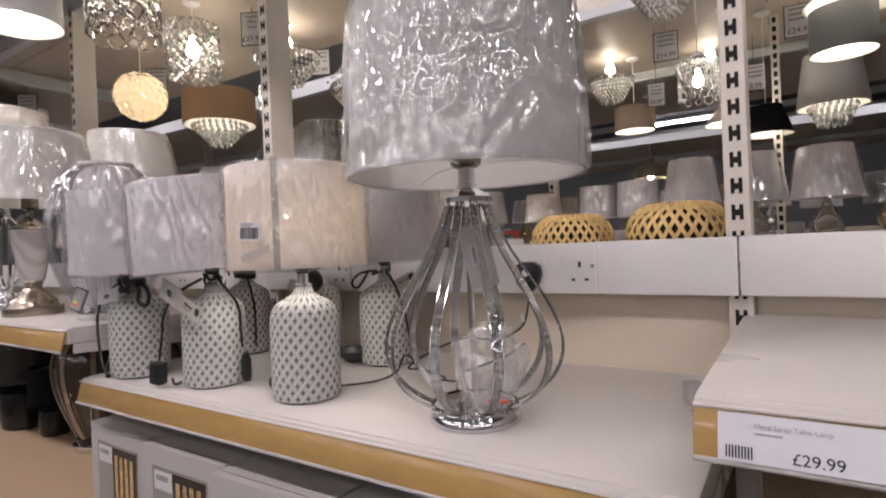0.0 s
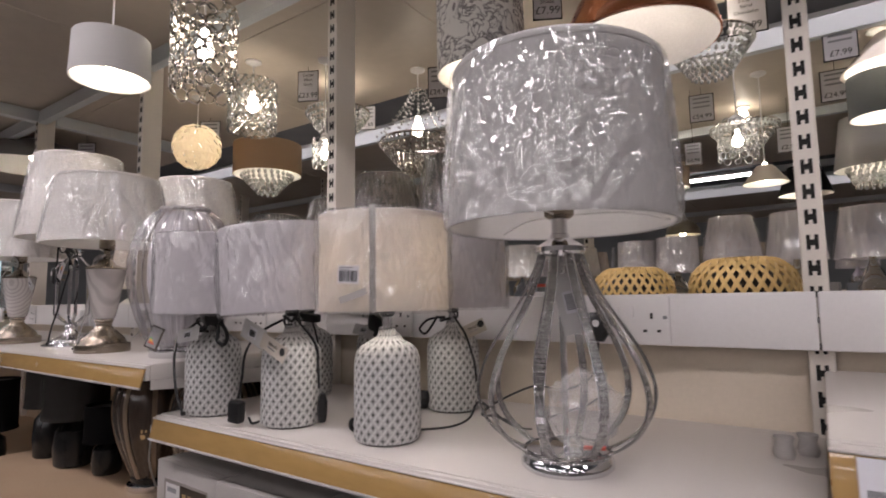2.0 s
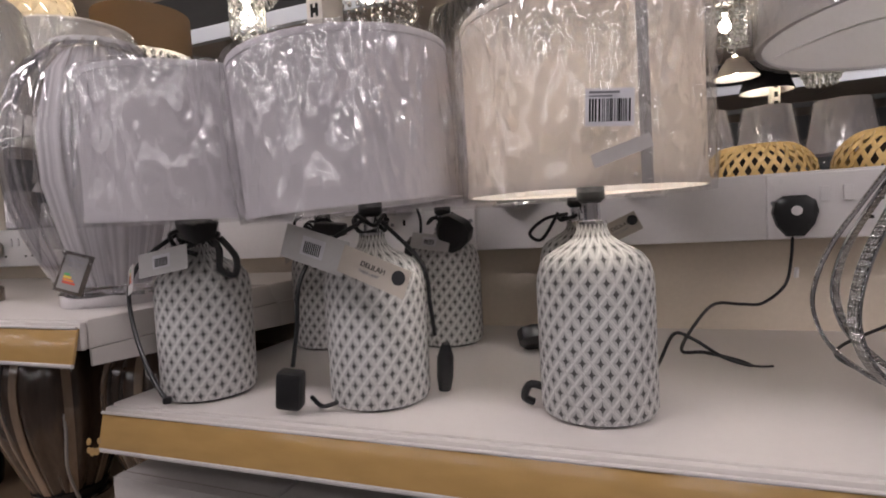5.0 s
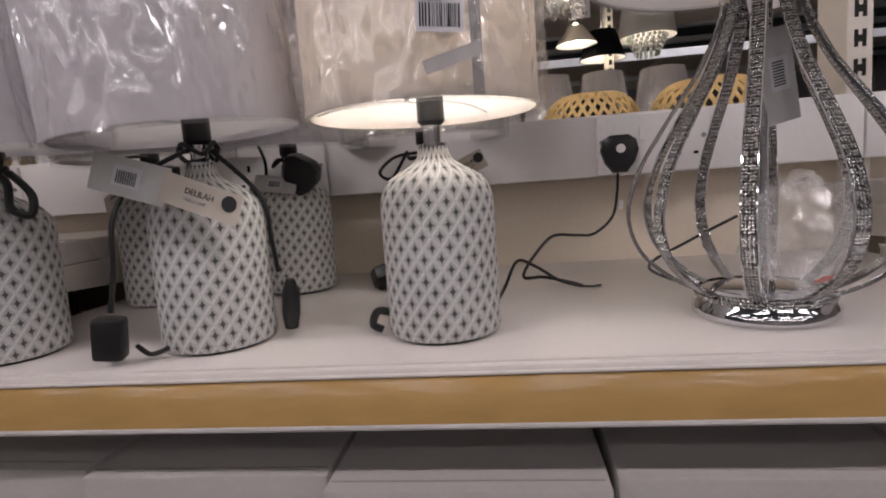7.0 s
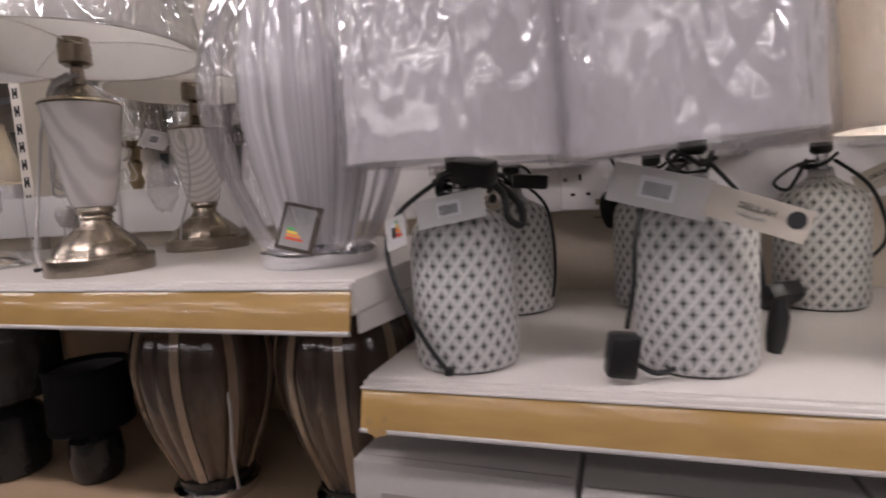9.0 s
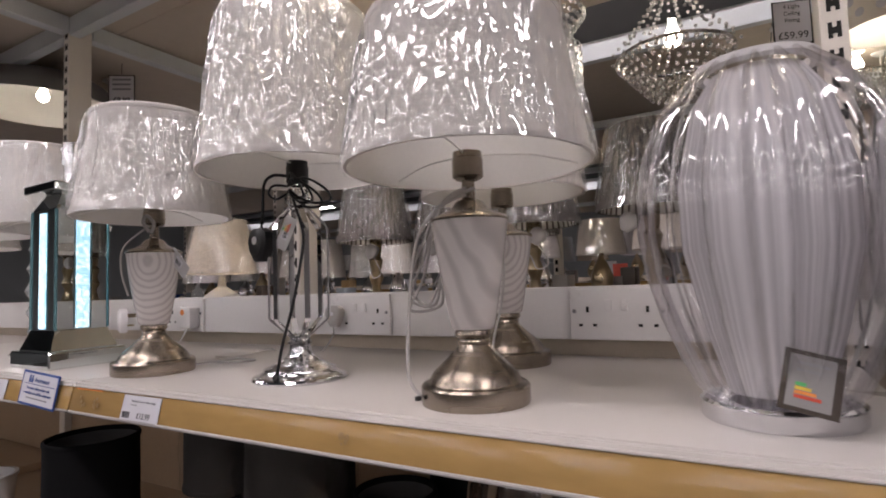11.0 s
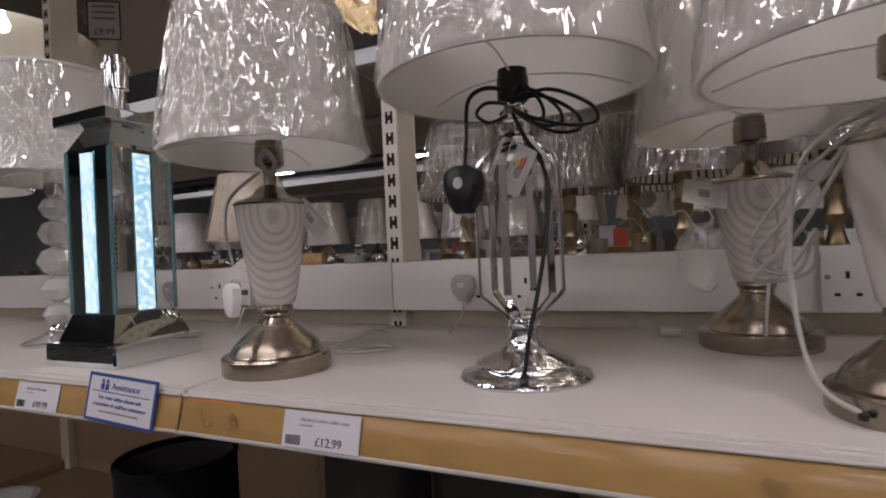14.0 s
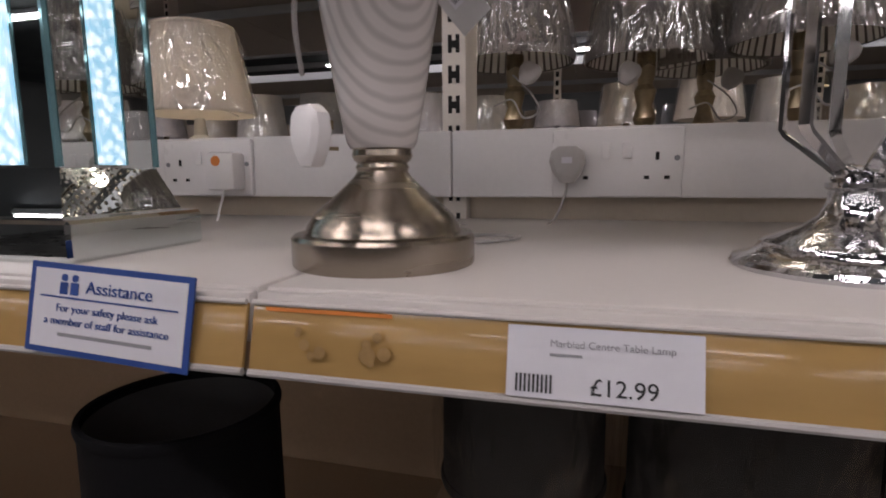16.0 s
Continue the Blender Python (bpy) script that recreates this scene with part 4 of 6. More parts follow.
# ---- marbled urn lamps ----
def urn_lamp(x, y, seed, label, turn=0.0, foot=1.0, shade=(0.262, 0.420), r0=0.150, r1=0.120, grow=(0.88, 0.88, 0.955)):
    t = thing("table_lamp", pose(x, y, SH1, 0, 0, turn), label, "table lamp", "marbled urn lamps")
    part("base", lathe([(0, 0), (0.069, 0), (0.070, 0.002), (0.070, 0.019), (0.068, 0.0215), (0.0605, 0.0225), (0.0592, 0.024), (0.0580, 0.0275), (0.0540, 0.0335), (0.0468, 0.040), (0.0375, 0.047), (0.0285, 0.0545), (0.0220, 0.0605), (0.0190, 0.065), (0, 0.065)], 56),
         NICKEL, t, "brushed nickel foot", m=Matrix.Diagonal((foot, foot, 1, 1)))
    part("collar", lathe([(0, 0.064), (0.019, 0.064), (0.0205, 0.067), (0.019, 0.070), (0.0215, 0.072), (0.023, 0.075), (0.022, 0.079), (0.024, 0.081), (0, 0.081)], 40), NICKEL, t)
    part("body", lathe([(0, 0.080), (0.024, 0.080), (0.0265, 0.084), (0.031, 0.105), (0.0375, 0.140), (0.043, 0.172), (0.0465, 0.199), (0.0465, 0.201), (0, 0.201)], 56), VEINED if x < -1.42 else MARBLE, t, "grey marbled ceramic body")
    part("cap", lathe([(0, 0.200), (0.0475, 0.200), (0.0485, 0.202), (0.046, 0.205), (0.034, 0.209), (0.023, 0.214), (0.017, 0.222), (0.014, 0.224), (0.0085, 0.226), (0.0075, 0.250), (0, 0.250)], 44), NICKEL, t)
    holder(t, 0.247, 0.019, NICKEL, 0.032)
    shade_parts(t, r0, r1, shade[0], shade[1], SHW, seed, lining=SHIN)
    t.scale = grow
    return t


U1 = urn_lamp(-1.376, 0.640, 0.3, "marbled urn lamp on brushed nickel foot with wrapped white shade", foot=0.93)
part("cord", tube([(-0.05, -0.044, 0.010), (-0.076, -0.03, 0.03), (-0.086, -0.01, 0.10), (-0.078, 0.0, 0.18), (-0.055, 0.0, 0.212), (-0.02, -0.012, 0.226), (0.006, -0.016, 0.232), (0.012, -0.008, 0.236)], 0.0022, 8), GREYP, U1, "clear grey flex")
for k in range(3):
    part("cord", tube([(0.006, -0.018, 0.228 + 0.004 * k), (-0.03, -0.02, 0.216), (-0.075, 0.01, 0.18 - 0.02 * k), (-0.11, 0.03, 0.13 - 0.015 * k), (-0.085 + 0.01 * k, 0.035, 0.105), (-0.06, 0.03, 0.14)], 0.0019, 7), GREYP, U1)
part("cord_grommet", lathe([(0, -0.003), (0.004, -0.002), (0.004, 0.002), (0, 0.003)], 12), BLACK, U1, m=pose(-0.05, -0.05, 0.009))
U3 = urn_lamp(-1.45, 0.90, 1.7, "marbled urn lamp at the shelf back with white tag", shade=(0.268, 0.462), r0=0.135, r1=0.102, grow=(0.93, 0.93, 0.97))
swing_tag(U3, pose(-0.055, -0.04, 0.188, -30, 14, 10), 0.052, 0.034, False)
bm = bmesh.new()
bmesh.ops.create_icosphere(bm, subdivisions=3, radius=1)
for v in bm.verts:
    v.co = Vector((v.co.x * 0.03, v.co.y * 0.02, v.co.z * 0.042)) * (1 + 0.3 * noise.noise(v.co * 2.7))
part("plastic_bag", bm, WRAPB, U3, "clear plastic bag with plug", m=pose(-0.06, -0.03, 0.11))
part("cord", tube([(0.0, -0.066, 0.012), (0.004, -0.06, 0.05), (0.012, -0.045, 0.1), (0.02, -0.05, 0.16), (0.0, -0.04, 0.215)], 0.002, 7), GREYP, U3)
U2 = urn_lamp(-1.963, 0.652, 2.9, "marbled urn lamp with grey flex, tag and wrapped white shade", turn=35, shade=(0.262, 0.428), r0=0.132, r1=0.104)
part("cord", tube([(0.0, -0.02, 0.236), (-0.008, -0.026, 0.252), (0.0, -0.03, 0.262), (0.01, -0.026, 0.250), (0.004, -0.02, 0.234)], 0.0032, 8), GREYP, U2)
swing_tag(U2, pose(0.052, -0.02, 0.182, 12, 48, -20), 0.05, 0.026, False)
plug(U2, pose(-0.048, 0.0, 0.088, 0, 0, -60) @ Matrix.Diagonal((0.7, 0.7, 0.8, 1)), PLUGW)
part("cord", tube([(-0.055, 0.02, 0.13), (-0.06, 0.005, 0.17), (-0.05, -0.01, 0.21), (-0.01, -0.02, 0.24)], 0.002, 7), GREYP, U2)
part("cord", tube([(0.05, 0.05, 0.004), (0.09, 0.09, 0.003), (0.13, 0.11, 0.003), (0.16, 0.08, 0.003), (0.11, 0.06, 0.003), (0.07, 0.09, 0.003)], 0.0018, 7), GREYP, U2)

# ---- clear column lamp ----
G = thing("table_lamp", pose(-1.674, 0.686, SH1) @ Matrix.Diagonal((0.88, 0.88, 0.95, 1)), "chrome and glass column lamp with black flex and white shade", "table lamp")
part("base", lathe([(0, 0), (0.073, 0), (0.075, 0.003), (0.073, 0.006), (0.062, 0.009), (0.057, 0.013), (0.056, 0.017), (0.045, 0.021), (0.030, 0.027), (0.021, 0.034), (0.017, 0.043), (0.0165, 0.05), (0.019, 0.052), (0.019, 0.055), (0, 0.055)], 60), HAMMER, G, "stepped chrome foot")
part("knuckle", lathe([(0.0, 0.054), (0.015, 0.055), (0.017, 0.058), (0.014, 0.060), (0.016, 0.063), (0.012, 0.066), (0, 0.066)], 30), CHROME, G)
bar = None
for k in range(6):
    m = pose(0, 0, 0, 0, 0, 60 * k + 29)
    path = [(0.013, 0, 0.060), (0.020, 0, 0.066), (0.0455, 0, 0.086), (0.048, 0, 0.090), (0.048, 0, 0.2), (0.048, 0, 0.218), (0.0445, 0, 0.226), (0.020, 0, 0.250), (0.012, 0, 0.256)]
    if bar is None:
        nr = [(0.78, 0, -0.62)] * 3 + [(1, 0, 0)] * 3 + [(0.8, 0, 0.6)] * 3
        bar = part("glass_bar", ribbon(path, nr, 0.0042, 0.0014), CHROME, G, m=m, smooth=False)
    else:
        twin(bar, G, m)
part("top_knob", lathe([(0, 0.252), (0.011, 0.253), (0.019, 0.262), (0.021, 0.268), (0.016, 0.275), (0.017, 0.279), (0.012, 0.284), (0.008, 0.29), (0, 0.29)], 36), GLASS, G, "clear glass knob")
holder(G, 0.288, 0.018, BLACK, 0.036)
shade_parts(G, 0.152, 0.118, 0.306, 0.535, SHW, 4.4, lining=SHIN)
black_cord(G, [(0.018, -0.066, 0.012), (0.024, -0.062, 0.05), (0.036, -0.05, 0.11), (0.044, -0.04, 0.17), (0.04, -0.03, 0.21), (0.016, -0.02, 0.25), (0.004, -0.018, 0.275)], 0.0024)
part("cord_grommet", lathe([(0, -0.004), (0.005, -0.003), (0.005, 0.003), (0, 0.004)], 12), BLACK, G, m=pose(0.018, -0.068, 0.011, 40))
rnd = random.Random(3)
for dx, dz, w in ((0.0, 0.0, 1.0), (0.004, -0.008, 1.25), (-0.002, 0.008, 0.72), (0.006, -0.003, 1.5)):
    black_cord(G, [(0.004, -0.024, 0.286 + dz * 0.3), (0.028 * w + dx, -0.034, 0.292 + dz), (0.056 * w + dx, -0.034, 0.272 + dz), (0.060 * w + dx, -0.03, 0.256 + dz), (0.042 * w + dx, -0.036, 0.254 + dz), (0.02 * w, -0.03, 0.266 + dz * 0.5), (0.006, -0.024, 0.278)], 0.0019)
black_cord(G, [(0.0, -0.022, 0.284), (-0.022, -0.03, 0.286), (-0.034, -0.03, 0.276), (-0.02, -0.028, 0.266), (0.0, -0.024, 0.272)], 0.0019)
black_cord(G, [(-0.004, -0.02, 0.3), (-0.026, -0.028, 0.302), (-0.044, -0.03, 0.29), (-0.048, -0.03, 0.25), (-0.052, -0.03, 0.222)], 0.0024)
plug(G, pose(-0.053, -0.02, 0.200, 0, 0, -8), dot=True)
swing_tag(G, pose(0.014, -0.040, 0.212, 0, -62, 10), 0.05, 0.022, False, energy=True)

# ---- ribbed glass egg lamp ----
E = thing("table_lamp", pose(-1.102, 0.676, SH1) @ Matrix.Diagonal((0.94, 0.94, 0.862, 1)), "large clear ribbed glass egg lamp on chrome base", "table lamp")
part("base", lathe([(0, 0), (0.064, 0), (0.066, 0.003), (0.066, 0.018), (0.063, 0.021), (0, 0.021)], 56), CHROME, E)
rib = lambda a, z, r: 0.013 * abs(math.cos(a * 10)) * min(1, r / 0.07) - 0.003
eggp = [(0.052, 0.021), (0.060, 0.030), (0.072, 0.06), (0.087, 0.10), (0.099, 0.145), (0.105, 0.19), (0.104, 0.23), (0.097, 0.27), (0.085, 0.305), (0.068, 0.334), (0.052, 0.352), (0.048, 0.357)]
egg = lathe(eggp, 200, wobble=rib)
part("glass_body", egg, RIBGLASS, E, "thick clear ribbed glass")
part("inner_sleeve", lathe([(0.040, 0.026), (0.057, 0.09), (0.073, 0.17), (0.074, 0.24), (0.058, 0.32), (0.040, 0.350)], 40), painted_streak_sleeve(), E, "milky inner sleeve with painted bright and dark rib streaks")
part("top_rim", lathe([(0.044, 0.352), (0.052, 0.354), (0.053, 0.36), (0.044, 0.362), (0.044, 0.352)], 44), PLUGW, E)
part("core", lathe([(0.006, 0.02), (0.006, 0.33)], 12), CHROME, E)
lab = thing("energy_label", pose(-1.082, 0.608, SH1 + 0.042, -14, 14, 8) @ Matrix.Diagonal((0.88, 0.88, 0.88, 1)), "dark-framed energy rating card leaning on the egg lamp", "label")
part("card", box(-0.0225, 0.0225, 0, 0.0008, -0.026, 0.026), CARDD, lab, smooth=False)
part("print_panel", slab(-0.018, 0.016, -0.022, 0.022, -0.0004, 0.0004), LABELG, lab, smooth=False)
for k, mm in enumerate((GREENI, YELI, ORANGE, REDI)):
    part("grade_bar", slab(-0.012, -0.004 + 0.004 * k, -0.004 - 0.0035 * k, -0.0012 - 0.0035 * k, -0.001, 0.0003), mm, lab, smooth=False)
bm = slab(-0.012, 0.012, 0.014, 0.0165, -0.001, 0.0003)
slab(-0.012, 0.006, 0.008, 0.010, -0.001, 0.0003, bm)
part("print_block", bm, GREYI, lab, smooth=False)

# ---- mirrored lamp ----
M = thing("table_lamp", pose(-2.239, 0.658, SH1) @ Matrix.Diagonal((0.86, 0.86, 0.88, 1)), "square mirrored lamp with glowing crystal strips and chrome holder", "table lamp")
part("base", box(-0.083, 0.083, -0.077, 0.077, 0.0, 0.034, 0.003, seg=1), MIRROR, M, "mirrored plinth", smooth=False)
col = 0.052
bm = bmesh.new()
rings = [(0.034, 0.066), (0.036, 0.066), (0.075, col), (0.325, col), (0.36, 0.034), (0.362, 0.034)]
vs = [[bm.verts.new((sx * w, sy * w, z)) for sx, sy in ((-1, -1), (1, -1), (1, 1), (-1, 1))] for z, w in rings]
for a, b in zip(vs, vs[1:]):
    for k in range(4):
        bm.faces.new((a[k], a[(k + 1) % 4], b[(k + 1) % 4], b[k]))
bm.faces.new(vs[0])
bm.faces.new(vs[-1])
part("mirror_column", bm, MIRROR, M, smooth=False)
for k in range(4):
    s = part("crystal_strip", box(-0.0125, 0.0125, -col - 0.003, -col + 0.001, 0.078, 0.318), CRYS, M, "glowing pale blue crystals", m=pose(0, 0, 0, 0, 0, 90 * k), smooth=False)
    part("bevel_edge", tube([(-col, -col, 0.076), (-col, -col, 0.324)], 0.0032, 6, None, 1), TEAL, M, m=pose(0, 0, 0, 0, 0, 90 * k), smooth=False)
    for e in (-1, 1):
        part("bevel_line", box(e * 0.0165 - 0.0008, e * 0.0165 + 0.0008, -col - 0.0012, -col + 0.0005, 0.078, 0.32), TEAL, M, m=pose(0, 0, 0, 0, 0, 90 * k), smooth=False)
part("top_plate", box(-0.064, 0.064, -0.064, 0.064, 0.362, 0.380, 0.002, seg=1), MIRROR, M, "bevelled mirrored top plate", smooth=False)
part("holder_stem", lathe([(0.0, 0.380), (0.02, 0.380), (0.021, 0.382), (0.014, 0.385), (0.014, 0.425), (0.0185, 0.427), (0.0185, 0.455), (0.021, 0.456), (0.021, 0.464), (0.016, 0.466), (0.016, 0.478), (0, 0.478)], 30), CHROME, M)


# ---- crystal stack lamp further along ----
def stack_lamp(x, y, seed, label, scale=1.0):
    t = thing("table_lamp", pose(x, y, SH1), label, "table lamp", "crystal ball lamps")
    part("base", lathe([(0, 0), (0.055, 0), (0.056, 0.004), (0.05, 0.008), (0.03, 0.014), (0.016, 0.024), (0.012, 0.032), (0, 0.032)], 40), CHROME, t)
    z = 0.03
    for k in range(5):
        r = 0.030 - 0.003 * abs(k - 2)
        part("crystal_ball", lathe([(0.006, z), (r * 0.7, z + r * 0.25), (r, z + r * 0.85), (r * 0.72, z + r * 1.45), (0.006, z + r * 1.7)], 12), BEADS, t, smooth=False)
        z += r * 1.7
    holder(t, z, 0.015, CHROME, 0.05)
    shade_parts(t, 0.135, 0.105, z + 0.03, z + 0.2, SHW, seed, lining=SHIN)
    return t


stack_lamp(-2.52, 0.73, 5.1, "crystal ball stack lamp with wrapped white shade")
stack_lamp(-2.78, 0.68, 6.2, "crystal ball stack lamp on chrome foot, white shade")
stack_lamp(-3.2, 0.82, 7.2, "crystal ball stack lamp, white shade in plastic wrap")


# ---- tickets, notices ----
def ticket(x, z, w=0.088, price="£12.99", text="Marbled Centre Table Lamp", y=0.5455):
    t = thing("price_ticket", pose(x, y, z - 0.0245, -14), "white price ticket in the shelf strip", "price ticket", "price tickets")
    part("card", slab(-w / 2, w / 2, -0.016, 0.016, 0.0), PAPER, t, smooth=False)
    letters(text, 0.0046, GREYI, t, pose(-w * 0.27, -0.0008, 0.0085) @ FACE, "product_line")
    letters(price, 0.0105, INK, t, pose(-0.005, -0.0008, -0.0095) @ FACE, "price")
    bm = bmesh.new()
    for k in range(9):
        slab(-w * 0.45 + k * 0.0019, -w * 0.45 + k * 0.0019 + 0.001, -0.0135, -0.0055, -0.0007, 0.0003, bm)
    part("barcode_print", bm, INK, t, smooth=False)
    bm = slab(-w * 0.27, -w * 0.1, 0.003, 0.0042, -0.0007, 0.0003)
    part("print_line", bm, GREYI, t, smooth=False)
    return t


ticket(-1.821, SH1, 0.083)
ticket(-2.245, SH1, 0.085, "£49.99", "Mirrored Table Lamp")
ticket(0.066, SH1, 0.096, "£29.99", "Metal Strap Table Lamp")


def notice(x, z, y=0.5435):
    t = thing("assistance_notice", pose(x, y, z - 0.017, -10, 3) @ Matrix.Diagonal((1.08, 1, 1, 1)), "blue-bordered white assistance notice on the shelf edge", "notice", "assistance notices")
    part("card", slab(-0.052, 0.052, -0.026, 0.026, 0.0, 0.001), BLUE, t, smooth=False)
    part("panel", slab(-0.0485, 0.0485, -0.0225, 0.0225, -0.001, 0.0004), PAPER, t, smooth=False)
    letters("Assistance", 0.010, BLUE, t, pose(-0.014, -0.0017, 0.0135) @ FACE, "heading")
    bm = slab(-0.044, 0.044, 0.0062, 0.0072, -0.0014, 0.0003)
    part("rule", bm, BLUE, t, smooth=False)
    letters("For your safety please ask", 0.0062, BLUE, t, pose(0, -0.0017, 0.0005) @ FACE, "text_line", "CENTER")
    letters("a member of staff for assistance", 0.0062, BLUE, t, pose(0, -0.0017, -0.007) @ FACE, "text_line", "CENTER")
    bm = slab(-0.03, 0.03, -0.0155, -0.0135, -0.0014, 0.0003)
    part("small_print", bm, GREYI, t, smooth=False)
    bm = bmesh.new()
    for e in (-1, 1):
        lathe([(0, 0), (0.0022, 0), (0.0022, 0.0004), (0, 0.0004)], 10, bm, centre=(-0.025 + e * 0.0035, 0.018))
        box(-0.025 + e * 0.0035 - 0.0026, -0.025 + e * 0.0035 + 0.0026, 0.0085, 0.0155, 0, 0.0004, bm=bm)
    part("symbol", bm, BLUE, t, m=pose(0, -0.0013, 0) @ FACE, smooth=False)


notice(-2.087, SH1)
notice(0.178, SH1)
pk = thing("offer_ticket", pose(-2.37, 0.5455, SH1 - 0.0245, -14), "pink offer ticket in the shelf strip", "price ticket")
part("card", slab(-0.03, 0.03, -0.016, 0.016, 0), PINK, pk, smooth=False)

rw = random.Random(8)
for x0, z in ((-1.985, SH1), (-1.945, SH1), (-1.5, SH1), (-1.005, SH2)):
    bm = bmesh.new()
    for k in range(5):
        cx, cz = rw.uniform(-0.008, 0.008), rw.uniform(-0.008, 0.006)
        lathe([(0, 0.0), (rw.uniform(0.0015, 0.0045), 0.0), (0, 0.0001)], 9, bm, centre=(cx, cz))
    o = part("glue_mark", bm, MARK, m=pose(x0 + 0.02, 0.5452, z - 0.024, -14) @ FACE, smooth=False)
    tagged(o, "worn brown glue mark on the ticket strip", "mark", "strip wear marks")
o = part("orange_edge_mark", box(-0.035, 0.035, -0.0004, 0.0, -0.001, 0.001), ORANGE, m=pose(-1.955, 0.5505, SH1 - 0.0095), smooth=False)
tagged(o, "scuffed orange line along the ticket strip edge", "mark")

# plugs in the rail near the end of the run
pc = thing("plug_adapter", pose(-1.855, 0.972, 1.262), "clear grey moulded plug in the socket", "plug")
part("body", plug_bm(0.85), GREYP, pc)
part("label", slab(-0.006, 0.006, 0.001, 0.008, -0.019), PAPER, pc, smooth=False)
part("cord", tube([(0, -0.012, -0.022), (-0.003, -0.012, -0.04), (-0.02, -0.03, -0.07), (-0.07, -0.06, -0.08), (-0.14, -0.05, -0.065), (-0.2, -0.06, -0.08)], 0.0016, 7), GREYP, pc)
part("cord_label", box(-0.012, 0.012, -0.001, 0.001, -0.005, 0.005), PAPER, pc, m=pose(-0.055, -0.058, -0.074, 50, 0, 10), smooth=False)
pa = thing("plug_adapter", pose(-2.318, 0.976, 1.258), "white square plug adapter with orange dot", "plug")
part("body", box(-0.023, 0.023, -0.03, 0, -0.026, 0.026, 0.006), PLUGW, pa)
part("dot", lathe([(0, 0), (0.007, 0), (0.007, 0.0006), (0, 0.0006)], 16), ORANGE, pa, m=pose(-0.004, -0.0302, 0.014, 90))
part("cord", tube([(0.0, -0.02, -0.026), (0.01, -0.05, -0.06), (0.03, -0.08, -0.076), (0.1, -0.12, -0.078), (0.14, -0.14, -0.078)], 0.0018, 7), PLUGW, pa)
bm = box(-0.014, 0.014, -0.009, 0.009, 0, 0.012, 0.003)
cl = part("cable_clip", bm, GREYP, m=pose(-1.55, 0.95, SH1, 0, 0, 10))
tagged(cl, "small clear plastic cable clip on the shelf", "clip")


# ---- lower shelf: cartons, dark lamps ----
def carton(x, y, w=0.210, d=0.26, h=0.211, turn=0.0, z=0.80):
    t = thing("carton", pose(x, y, z, 0, 0, turn), "white lamp carton with grey printed panel on the lower shelf", "box", "lamp cartons")
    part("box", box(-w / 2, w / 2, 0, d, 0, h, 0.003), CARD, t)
    part("flap_seam", box(-w / 2 + 0.004, w / 2 - 0.004, 0.012, 0.0132, h - 0.0005, h + 0.0006), CARDG, t, smooth=False)
    part("printed_panel", slab(-w * 0.36, w * 0.33, h * 0.12, h * 0.86, 0.0), CARDG, t, smooth=False)
    part("name_panel", slab(-w * 0.33, -w * 0.10, h * 0.69, h * 0.83, -0.0008, 0.0003), TAGG, t, smooth=False)
    part("name_bar", slab(-w * 0.30, -w * 0.15, h * 0.76, h * 0.80, -0.0013, 0.0003), GREYI, t, smooth=False)
    pic = part("picture", slab(-w * 0.09, w * 0.31, h * 0.14, h * 0.84, -0.0008, 0.0004), CARDD, t, smooth=False)
    for k in range(4):
        part("picture_stripe", slab(-w * 0.05 + k * w * 0.085, w * 0.0 + k * w * 0.085, h * 0.2, h * 0.78, -0.0014, 0.0003), GOLDP, pic, smooth=False)


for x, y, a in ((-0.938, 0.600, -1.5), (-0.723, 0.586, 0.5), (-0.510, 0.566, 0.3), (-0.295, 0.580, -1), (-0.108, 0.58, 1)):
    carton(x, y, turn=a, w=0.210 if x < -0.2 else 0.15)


def ribbed_lamp(x, y, label, z=0.865):
    t = thing("table_lamp", pose(x, y, z), label, "table lamp", "brown ribbed glass lamps")
    part("base", lathe([(0, 0), (0.056, 0), (0.058, 0.003), (0.058, 0.014), (0.054, 0.017), (0, 0.017)], 44), CHROME, t)
    part("foot", lathe([(0.05, 0.017), (0.052, 0.03), (0.046, 0.034)], 40), BLACKG, t)
    prof = [(0.045, 0.03), (0.062, 0.07), (0.080, 0.12), (0.090, 0.17), (0.090, 0.21), (0.078, 0.25), (0.055, 0.274), (0.03, 0.284), (0, 0.285)]
    pz = smooth_path([(r, 0, zz) for r, zz in prof], 3)
    part("glass_body", lathe([(p.x, p.z) for p in pz], 96, wobble=lambda a, zz, r: 0.004 * abs(math.cos(a * 9))), SMOKE, t, "brown streaked ribbed glass")
    for k in range(9):
        a = 2 * math.pi * (k + 0.25) / 9
        pts = [Vector(((p.x + 0.0035) * math.cos(a), (p.x + 0.0035) * math.sin(a), p.z)) for p in pz[:-6]]
        part("pale_stripe", ribbon(pts, [(math.cos(a), math.sin(a), 0.0)] * len(pts), 0.0055, 0.001), SMOKEL, t)
    part("cord", tube([(0.05, -0.02, 0.01), (0.072, -0.05, 0.08), (0.075, -0.05, 0.15), (0.06, -0.05, 0.24)], 0.0022, 7), GREYP, t)
    return t


ribbed_lamp(-1.345, 0.755, "brown ribbed glass lamp on chrome foot on the lower shelf")
ribbed_lamp(-1.13, 0.775, "dark brown ribbed glass lamp under the shelf end")
ribbed_lamp(-1.24, 0.93, "brown ribbed glass lamp at the lower shelf back")


CHARL = mat("charcoal_lining", (0.05, 0.05, 0.052), 0.6)


